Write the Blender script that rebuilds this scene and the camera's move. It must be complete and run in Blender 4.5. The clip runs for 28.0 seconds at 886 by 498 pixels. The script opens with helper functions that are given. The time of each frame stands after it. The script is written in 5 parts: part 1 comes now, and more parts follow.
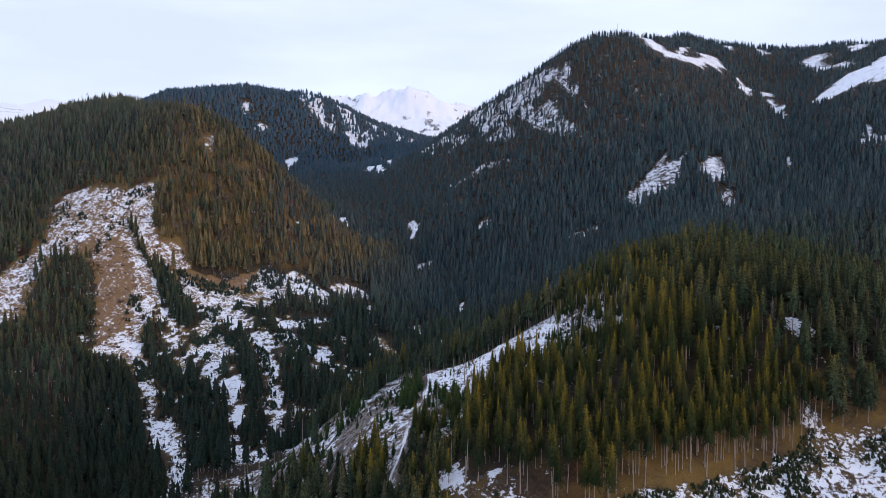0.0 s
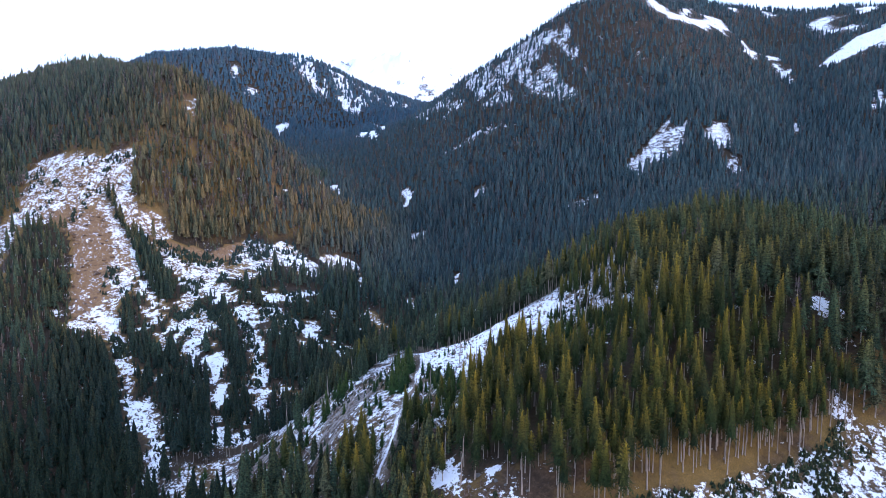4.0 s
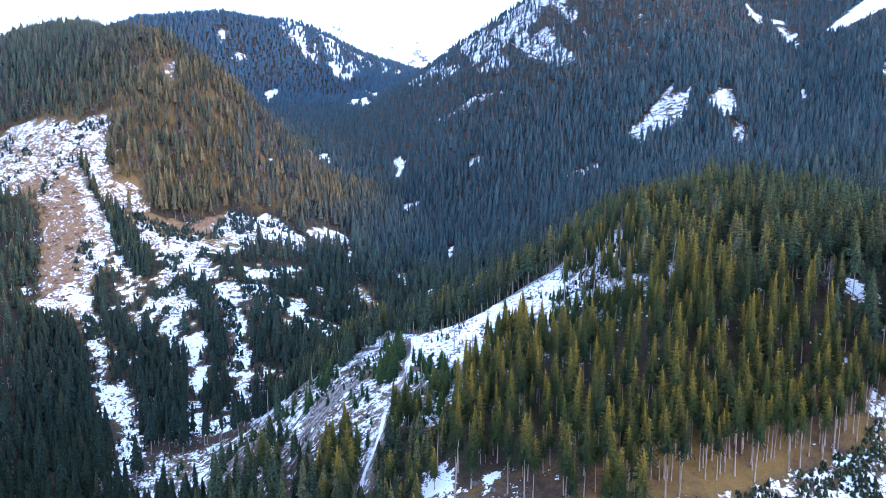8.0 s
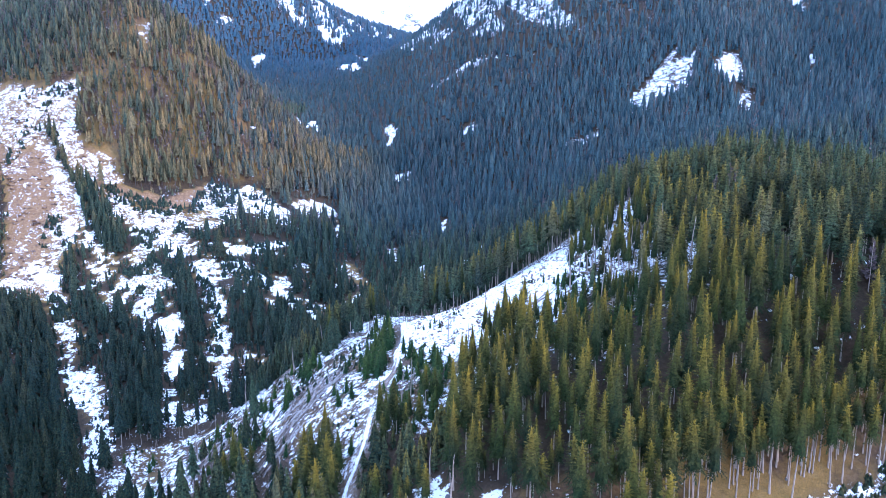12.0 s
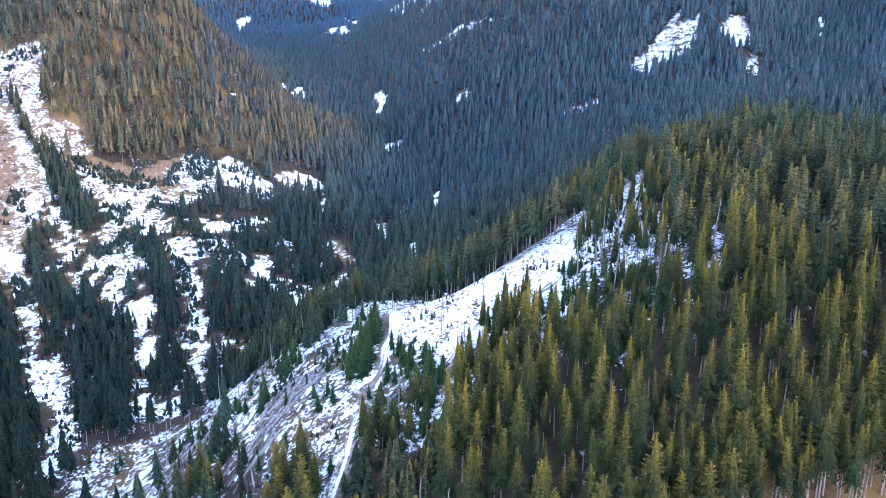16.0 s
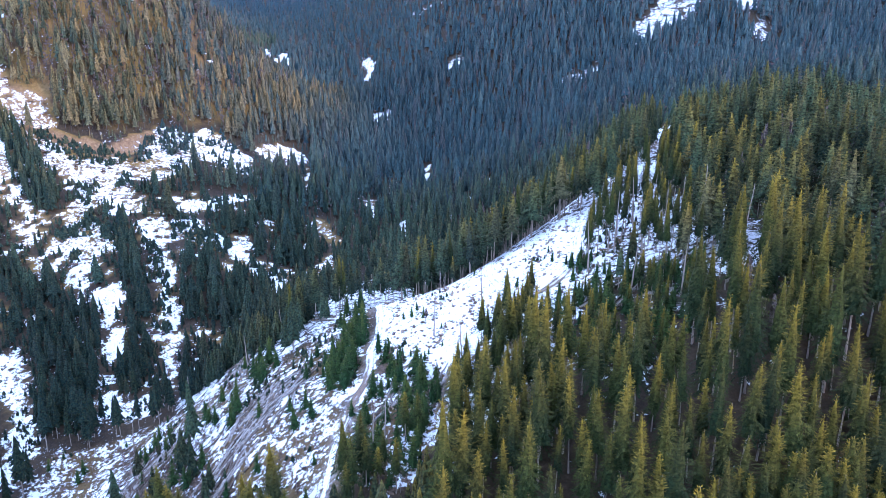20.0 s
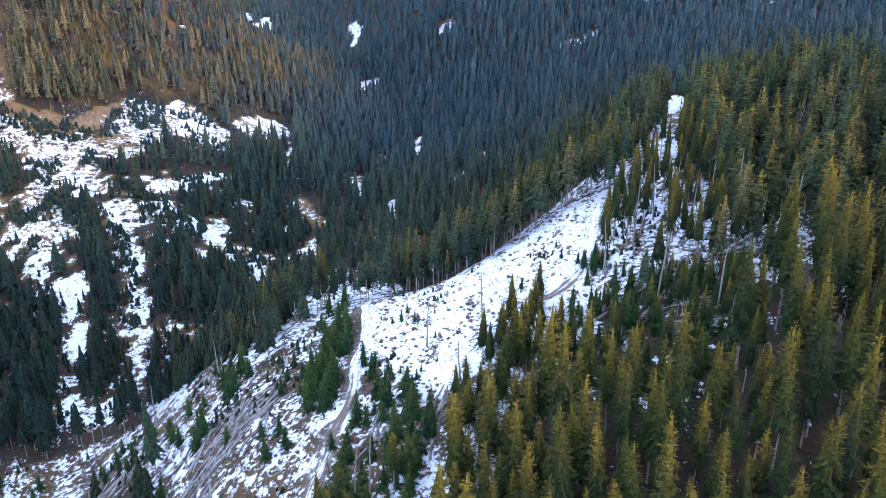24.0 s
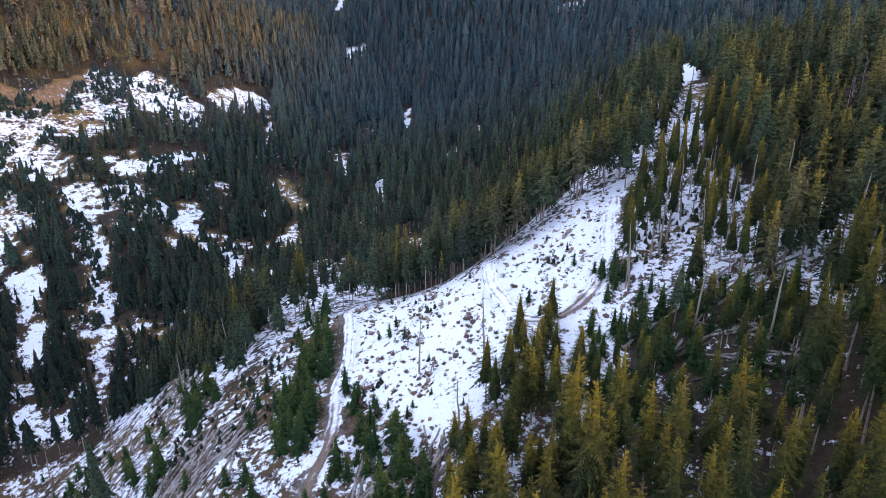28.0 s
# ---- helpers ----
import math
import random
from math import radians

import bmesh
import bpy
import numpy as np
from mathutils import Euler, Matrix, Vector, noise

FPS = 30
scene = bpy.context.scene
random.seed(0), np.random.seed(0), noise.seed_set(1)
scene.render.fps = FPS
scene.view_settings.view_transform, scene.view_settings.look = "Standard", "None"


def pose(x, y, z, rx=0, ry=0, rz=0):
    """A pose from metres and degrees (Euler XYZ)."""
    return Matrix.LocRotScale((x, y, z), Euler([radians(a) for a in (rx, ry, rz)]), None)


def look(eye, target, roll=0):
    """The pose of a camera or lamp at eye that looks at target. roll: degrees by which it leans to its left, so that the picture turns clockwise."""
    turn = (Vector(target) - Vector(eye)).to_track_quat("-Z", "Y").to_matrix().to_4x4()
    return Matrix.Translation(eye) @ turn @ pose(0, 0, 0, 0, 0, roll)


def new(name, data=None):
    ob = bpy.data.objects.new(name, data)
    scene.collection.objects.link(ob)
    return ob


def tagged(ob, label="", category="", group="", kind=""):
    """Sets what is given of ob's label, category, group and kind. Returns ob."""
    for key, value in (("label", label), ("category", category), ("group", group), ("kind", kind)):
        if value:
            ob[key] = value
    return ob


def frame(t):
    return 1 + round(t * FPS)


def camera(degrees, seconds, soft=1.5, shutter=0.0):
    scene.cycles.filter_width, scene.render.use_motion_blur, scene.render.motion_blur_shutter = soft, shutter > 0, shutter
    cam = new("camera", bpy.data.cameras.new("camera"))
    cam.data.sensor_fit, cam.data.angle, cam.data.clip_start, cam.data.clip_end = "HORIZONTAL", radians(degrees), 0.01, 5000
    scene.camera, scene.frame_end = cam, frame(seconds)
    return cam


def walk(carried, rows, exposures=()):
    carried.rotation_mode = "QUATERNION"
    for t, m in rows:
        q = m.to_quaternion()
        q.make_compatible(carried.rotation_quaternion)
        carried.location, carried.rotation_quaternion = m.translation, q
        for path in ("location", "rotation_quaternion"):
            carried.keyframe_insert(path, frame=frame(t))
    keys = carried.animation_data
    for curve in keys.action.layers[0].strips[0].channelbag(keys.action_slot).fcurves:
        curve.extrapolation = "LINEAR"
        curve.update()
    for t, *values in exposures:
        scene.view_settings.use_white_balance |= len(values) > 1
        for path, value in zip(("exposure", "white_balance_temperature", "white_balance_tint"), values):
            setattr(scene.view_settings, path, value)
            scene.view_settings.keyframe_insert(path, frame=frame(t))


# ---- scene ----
cam = camera(63.5, 28.0, soft=0.7)
# seconds, x, y, z, and the turn in degrees
PATH = [
    (0.0, 0.000, 0.000, 250.000, 86.7196, 0.1069, -0.0001),
    (2.0, 0.396, 14.852, 250.283, 85.3959, 0.0591, -0.1757),
    (3.5, 0.557, 26.447, 250.165, 84.4335, 0.0173, -0.3326),
    (5.5, 0.977, 41.898, 250.114, 83.1821, -0.0226, -0.5544),
    (7.0, 1.337, 53.560, 250.122, 82.2520, -0.0327, -0.7296),
    (9.0, 1.687, 69.353, 250.086, 81.0016, -0.0240, -0.9790),
    (11.0, 1.960, 85.169, 250.076, 79.7279, -0.0454, -1.2569),
    (12.5, 2.178, 96.933, 250.129, 78.7543, -0.0976, -1.4849),
    (14.5, 2.521, 112.682, 250.243, 77.4360, -0.1534, -1.7948),
    (16.0, 2.820, 124.597, 250.332, 76.4413, -0.1575, -2.0264),
    (18.0, 3.221, 140.375, 250.432, 75.1356, -0.1424, -2.3589),
    (20.0, 3.591, 155.987, 250.488, 73.8530, -0.1238, -2.7323),
    (21.5, 3.869, 167.883, 250.481, 72.8669, -0.0937, -3.0262),
    (23.5, 4.264, 184.033, 250.475, 71.4976, -0.0275, -3.4236),
    (25.0, 4.585, 195.985, 250.608, 70.4514, 0.0256, -3.7258),
    (26.5, 4.990, 207.792, 250.829, 69.4008, 0.0696, -4.0304),
    (28.0, 5.628, 220.008, 250.863, 68.3418, 0.0975, -4.3337),
]
walk(cam, [(t, pose(*p)) for t, *p in PATH],
     [(0, -2.05, 5900, 17), (2, -1.80, 5500, 18), (5, -1.10, 4960, 17), (9, -0.68, 4660, 18), (12, -0.42, 4600, 19), (16, -0.37, 4700, 19), (20, -0.48, 4750, 19), (22, -0.60, 4900, 18), (25, -0.95, 5200, 18), (28, -1.25, 5580, 20)])

# ---------------------------------------------------------------- sky and sun
SUN_ELEVATION, SUN_AZIMUTH = radians(12), radians(122)   # azimuth clockwise from north (+y)
world = bpy.data.worlds.new("sky")
scene.world = world
world.use_nodes = True
wn = world.node_tree.nodes
wl = world.node_tree.links
wn.clear()
sky = wn.new("ShaderNodeTexSky")
sky.sky_type, sky.sun_disc = "NISHITA", False
sky.sun_elevation, sky.sun_rotation = SUN_ELEVATION, SUN_AZIMUTH
sky.air_density, sky.dust_density, sky.ozone_density = 1.0, 2.0, 2.0
cloud = wn.new("ShaderNodeTexNoise")
cloud.inputs["Scale"].default_value, cloud.inputs["Detail"].default_value = 2.0, 6.0
stretch = wn.new("ShaderNodeMapping")
stretch.inputs["Scale"].default_value = (1.0, 1.0, 4.5)
coords = wn.new("ShaderNodeTexCoord")
ramp = wn.new("ShaderNodeMapRange")
ramp.inputs["From Min"].default_value, ramp.inputs["From Max"].default_value = 0.40, 0.62
ramp.inputs["To Min"].default_value, ramp.inputs["To Max"].default_value = 0.82, 1.0
mixed = wn.new("ShaderNodeMix")
mixed.data_type = "RGBA"
mixed.inputs[7].default_value = (20.0, 22.0, 25.8, 1)
background = wn.new("ShaderNodeBackground")
background.inputs["Strength"].default_value = 0.19
out = wn.new("ShaderNodeOutputWorld")
wl.new(coords.outputs["Generated"], stretch.inputs["Vector"])
wl.new(stretch.outputs["Vector"], cloud.inputs["Vector"])
wl.new(cloud.outputs["Fac"], ramp.inputs["Value"])
wl.new(ramp.outputs["Result"], mixed.inputs[0])
wl.new(sky.outputs["Color"], mixed.inputs[6])
wl.new(mixed.outputs[2], background.inputs["Color"])
wl.new(background.outputs["Background"], out.inputs["Surface"])

sun_data = bpy.data.lights.new("sun", "SUN")
sun_data.energy, sun_data.angle, sun_data.color = 5.0, radians(7), (1.0, 0.66, 0.36)
sun = new("sun", sun_data)
sun.matrix_basis = look((math.sin(SUN_AZIMUTH) * 500, math.cos(SUN_AZIMUTH) * 500, 900), (0, 0, 900 - 500 * math.tan(SUN_ELEVATION)))

# ---------------------------------------------------------------- materials
def material(name):
    m = bpy.data.materials.new(name)
    m.use_nodes = True
    n = m.node_tree.nodes
    return m, n, m.node_tree.links, n["Principled BSDF"]


def noise_node(n, l, scale, detail=4.0, stretched=None, roughness=0.6):
    """Noise in the world's metres."""
    place = n.new("ShaderNodeNewGeometry")
    tex = n.new("ShaderNodeTexNoise")
    tex.inputs["Scale"].default_value, tex.inputs["Detail"].default_value, tex.inputs["Roughness"].default_value = scale, detail, roughness
    if stretched:
        m = n.new("ShaderNodeMapping")
        m.inputs["Scale"].default_value = stretched
        l.new(place.outputs["Position"], m.inputs["Vector"])
        l.new(m.outputs["Vector"], tex.inputs["Vector"])
    else:
        l.new(place.outputs["Position"], tex.inputs["Vector"])
    return tex.outputs["Fac"]


def ramp_node(n, l, value, stops):
    r = n.new("ShaderNodeValToRGB")
    e = r.color_ramp.elements
    while len(e) < len(stops):
        e.new(0.5)
    for k, (at, c) in enumerate(stops):
        e[k].position, e[k].color = at, (*c, 1)
    l.new(value, r.inputs["Fac"])
    return r.outputs["Color"]


def maths(n, l, op, a, b, clamp=False):
    m = n.new("ShaderNodeMath")
    m.operation, m.use_clamp = op, clamp
    for k, v in enumerate((a, b)):
        if isinstance(v, (int, float)):
            m.inputs[k].default_value = v
        else:
            l.new(v, m.inputs[k])
    return m.outputs[0]


def mix(n, l, fac, a, b, blend="MIX"):
    m = n.new("ShaderNodeMix")
    m.data_type, m.blend_type = "RGBA", blend
    for k, v in ((0, fac), (6, a), (7, b)):
        if isinstance(v, (int, float)):
            m.inputs[k].default_value = v
        elif isinstance(v, tuple):
            m.inputs[k].default_value = (*v, 1)
        else:
            l.new(v, m.inputs[k])
    return m.outputs[2]


def attribute(n, name):
    a = n.new("ShaderNodeAttribute")
    a.attribute_name = name
    return a


def ground_material():
    m, n, l, b = material("mountain_ground")
    snow_part = attribute(n, "snow").outputs["Fac"]
    grass_part = attribute(n, "grass").outputs["Fac"]
    track_part = attribute(n, "track").outputs["Fac"]
    big = noise_node(n, l, 0.05, 5)
    fine = noise_node(n, l, 0.55, 6, roughness=0.72)
    tiny = noise_node(n, l, 3.0, 3)
    litter = ramp_node(n, l, fine, [(0.25, (0.010, 0.009, 0.008)), (0.5, (0.030, 0.021, 0.014)), (0.75, (0.072, 0.049, 0.034))])
    moss = ramp_node(n, l, tiny, [(0.3, (0.075, 0.052, 0.010)), (0.7, (0.25, 0.155, 0.028))])
    mossy = maths(n, l, "MULTIPLY", maths(n, l, "ADD", grass_part, 0.02), 4.0, clamp=True)
    soil = mix(n, l, maths(n, l, "MULTIPLY", ramp_node(n, l, big, [(0.38, (0, 0, 0)), (0.55, (1, 1, 1))]), mossy), litter, moss)
    straw = ramp_node(n, l, fine, [(0.25, (0.06, 0.034, 0.017)), (0.5, (0.19, 0.112, 0.056)), (0.75, (0.36, 0.235, 0.13))])
    soil = mix(n, l, grass_part, soil, straw)
    # Snow lies where its share beats the lumpy ground.
    mid = noise_node(n, l, 0.17, 5, roughness=0.65)
    lumps = maths(n, l, "ADD", maths(n, l, "MULTIPLY", fine, 1.05), maths(n, l, "MULTIPLY", mid, 0.65))
    lumps = maths(n, l, "SUBTRACT", maths(n, l, "ADD", lumps, maths(n, l, "MULTIPLY", big, 0.35)), 0.525)
    over = maths(n, l, "SUBTRACT", maths(n, l, "ADD", maths(n, l, "MULTIPLY", snow_part, 0.42), 0.27), lumps)
    mask = maths(n, l, "MULTIPLY", over, 14.0, clamp=True)
    white = ramp_node(n, l, fine, [(0.3, (0.74, 0.76, 0.80)), (0.7, (0.88, 0.89, 0.915))])
    colour = mix(n, l, mask, soil, white)
    # Driven snow is grey-brown in the ruts.
    mud = ramp_node(n, l, noise_node(n, l, 0.9, 5), [(0.35, (0.16, 0.115, 0.085)), (0.52, (0.42, 0.36, 0.32)), (0.66, (0.83, 0.84, 0.87))])
    colour = mix(n, l, track_part, colour, mud)
    l.new(colour, b.inputs["Base Color"])
    b.inputs["Roughness"].default_value = 0.85
    b.inputs["Specular IOR Level"].default_value = 0.25
    bump = n.new("ShaderNodeBump")
    bump.inputs["Strength"].default_value, bump.inputs["Distance"].default_value = 0.8, 0.6
    l.new(maths(n, l, "ADD", fine, maths(n, l, "MULTIPLY", tiny, 0.25)), bump.inputs["Height"])
    l.new(bump.outputs["Normal"], b.inputs["Normal"])
    return m


def foliage_material(name, dark, light, tip, by_object=False):
    """Needles: a tint for each tree, a mottle along the boughs, sunlit yellow painted at the tops and tips."""
    m, n, l, b = material(name)
    tint = n.new("ShaderNodeObjectInfo").outputs["Random"] if by_object else attribute(n, "tint").outputs["Fac"]
    base = mix(n, l, tint, dark, light)
    fine = noise_node(n, l, 1.6, 4)
    base = mix(n, l, maths(n, l, "MULTIPLY", ramp_node(n, l, fine, [(0.4, (0, 0, 0)), (0.75, (1, 1, 1))]), 0.07), base, tip)
    # sunlight on the crown, mixed into the base colour as gold
    shoots = attribute(n, "shoots").outputs["Fac"]
    vary = maths(n, l, "ADD", maths(n, l, "MULTIPLY", maths(n, l, "FRACT", maths(n, l, "MULTIPLY", tint, 7.31), 0), 0.95), 0.22)
    base = mix(n, l, maths(n, l, "MULTIPLY", shoots, vary, clamp=True), base, tip)
    boughs = ramp_node(n, l, noise_node(n, l, 1.3, 3, (1, 1, 1.6), 0.7), [(0.36, (0.45, 0.45, 0.45)), (0.50, (1.0, 1.0, 1.0)), (0.66, (1.5, 1.45, 1.35))])
    base = mix(n, l, 1.0, base, boughs, "MULTIPLY")
    l.new(base, b.inputs["Base Color"])
    b.inputs["Roughness"].default_value = 0.75
    b.inputs["Specular IOR Level"].default_value = 0.1
    bump = n.new("ShaderNodeBump")
    bump.inputs["Strength"].default_value, bump.inputs["Distance"].default_value = 1.0, 0.5
    l.new(noise_node(n, l, 2.2, 4, roughness=0.75), bump.inputs["Height"])
    l.new(bump.outputs["Normal"], b.inputs["Normal"])
    return m


def bark_material(name, dark, light, scale=3.0):
    m, n, l, b = material(name)
    f = noise_node(n, l, scale, 5, (1, 1, 0.15))
    g = noise_node(n, l, 0.35, 3)
    c = ramp_node(n, l, f, [(0.3, dark), (0.7, light)])
    c = mix(n, l, maths(n, l, "MULTIPLY", g, 0.5), c, tuple(v * 0.6 for v in dark))
    l.new(c, b.inputs["Base Color"])
    b.inputs["Roughness"].default_value = 0.9
    bump = n.new("ShaderNodeBump")
    bump.inputs["Distance"].default_value = 0.03
    l.new(f, bump.inputs["Height"])
    l.new(bump.outputs["Normal"], b.inputs["Normal"])
    return m


def track_material():
    """Driven snow: white shoulders, muddy brown ruts."""
    m, n, l, b = material("driven_snow")
    rut = attribute(n, "rut").outputs["Fac"]
    a = noise_node(n, l, 0.25, 6, roughness=0.7)
    fine = noise_node(n, l, 2.5, 4)
    mud = ramp_node(n, l, fine, [(0.3, (0.07, 0.045, 0.03)), (0.7, (0.22, 0.155, 0.11))])
    white = ramp_node(n, l, fine, [(0.3, (0.72, 0.72, 0.75)), (0.7, (0.88, 0.89, 0.92))])
    worn = maths(n, l, "MULTIPLY", maths(n, l, "SUBTRACT", maths(n, l, "ADD", maths(n, l, "MULTIPLY", rut, 0.22), maths(n, l, "ADD", a, maths(n, l, "MULTIPLY", attribute(n, "muddy").outputs["Fac"], 0.42))), 0.60), 4.0, clamp=True)
    patch = noise_node(n, l, 0.55, 6, roughness=0.72)
    verge = maths(n, l, "MULTIPLY", maths(n, l, "SUBTRACT", maths(n, l, "ADD", patch, maths(n, l, "MULTIPLY", attribute(n, "verge").outputs["Fac"], 0.14)), 0.60), 9.0, clamp=True)
    l.new(mix(n, l, verge, mix(n, l, worn, white, mud), (0.05, 0.036, 0.024)), b.inputs["Base Color"])
    b.inputs["Roughness"].default_value = 0.8
    bump = n.new("ShaderNodeBump")
    bump.inputs["Distance"].default_value = 0.15
    l.new(fine, bump.inputs["Height"])
    l.new(bump.outputs["Normal"], b.inputs["Normal"])
    return m


TRACK = track_material()
GROUND = ground_material()
NEEDLES = foliage_material("spruce_needles", (0.010, 0.025, 0.014), (0.027, 0.047, 0.015), (0.31, 0.218, 0.020), by_object=True)
SEEDLING = foliage_material("spruce_seedlings", (0.016, 0.046, 0.018), (0.034, 0.070, 0.022), (0.12, 0.13, 0.025), by_object=True)


def forest_material():
    """Needles of the woods: valley, brown shoulder warmed by painted sun, far slopes with painted blue haze."""
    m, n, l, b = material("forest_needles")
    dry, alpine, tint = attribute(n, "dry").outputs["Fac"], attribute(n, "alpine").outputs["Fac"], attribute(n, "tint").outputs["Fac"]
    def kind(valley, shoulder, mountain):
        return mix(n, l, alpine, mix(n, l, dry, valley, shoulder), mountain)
    # the third colour of each row has the blue of distance painted in
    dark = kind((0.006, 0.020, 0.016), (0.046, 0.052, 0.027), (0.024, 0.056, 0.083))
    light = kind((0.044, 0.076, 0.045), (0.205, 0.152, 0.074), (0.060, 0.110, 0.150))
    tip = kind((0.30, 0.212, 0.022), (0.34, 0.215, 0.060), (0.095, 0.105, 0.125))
    base = mix(n, l, tint, dark, light)
    # some mountain trees are brownish or purple-grey
    odd = ramp_node(n, l, maths(n, l, "FRACT", maths(n, l, "MULTIPLY", tint, 13.7), 0), [(0.70, (0, 0, 0)), (0.95, (1, 1, 1))])
    base = mix(n, l, maths(n, l, "MULTIPLY", odd, maths(n, l, "MULTIPLY", alpine, 0.55)), base, (0.105, 0.082, 0.082))
    fine = noise_node(n, l, 1.6, 4)
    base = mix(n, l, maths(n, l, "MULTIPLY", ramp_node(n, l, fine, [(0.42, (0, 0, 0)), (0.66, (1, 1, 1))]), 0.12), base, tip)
    # gold tips stand in for sun on the upper boughs
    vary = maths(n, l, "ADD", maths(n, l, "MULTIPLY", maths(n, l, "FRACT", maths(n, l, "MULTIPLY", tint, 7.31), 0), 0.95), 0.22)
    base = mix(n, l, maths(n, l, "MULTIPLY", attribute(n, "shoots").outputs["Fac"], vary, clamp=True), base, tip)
    # dark and light noise mottle, about the size of boughs
    boughs = ramp_node(n, l, noise_node(n, l, 0.9, 3, (1, 1, 2.0), 0.7), [(0.36, (0.30, 0.30, 0.30)), (0.50, (1.0, 1.0, 1.0)), (0.66, (1.8, 1.75, 1.6))])
    base = mix(n, l, 1.0, base, boughs, "MULTIPLY")
    l.new(base, b.inputs["Base Color"])
    b.inputs["Roughness"].default_value = 0.75
    b.inputs["Specular IOR Level"].default_value = 0.1
    bump = n.new("ShaderNodeBump")
    bump.inputs["Strength"].default_value, bump.inputs["Distance"].default_value = 1.0, 0.5
    l.new(noise_node(n, l, 2.2, 4, roughness=0.75), bump.inputs["Height"])
    l.new(bump.outputs["Normal"], b.inputs["Normal"])
    return m


FOREST = forest_material()
LARCH = foliage_material("larch_twigs", (0.085, 0.067, 0.066), (0.165, 0.128, 0.122), (0.22, 0.17, 0.155))
DARK_BARK = bark_material("forest_bark", (0.05, 0.045, 0.042), (0.13, 0.115, 0.105))
BARK = bark_material("spruce_bark", (0.20, 0.155, 0.12), (0.47, 0.39, 0.32))
DEAD_WOOD = bark_material("dead_wood", (0.12, 0.10, 0.085), (0.50, 0.46, 0.42), 1.2)
OLD_WOOD = bark_material("old_wood", (0.05, 0.038, 0.03), (0.19, 0.15, 0.12), 1.2)
SHRUB = foliage_material("bare_shrub", (0.060, 0.042, 0.036), (0.17, 0.115, 0.090), (0.24, 0.18, 0.13))
CUT_WOOD = bark_material("cut_wood", (0.30, 0.20, 0.11), (0.55, 0.40, 0.25), 6.0)
STONE = bark_material("grey_stone", (0.07, 0.066, 0.06), (0.20, 0.19, 0.18), 1.2)
STEEL = bark_material("galvanised_steel", (0.25, 0.26, 0.27), (0.42, 0.43, 0.44), 2.0)


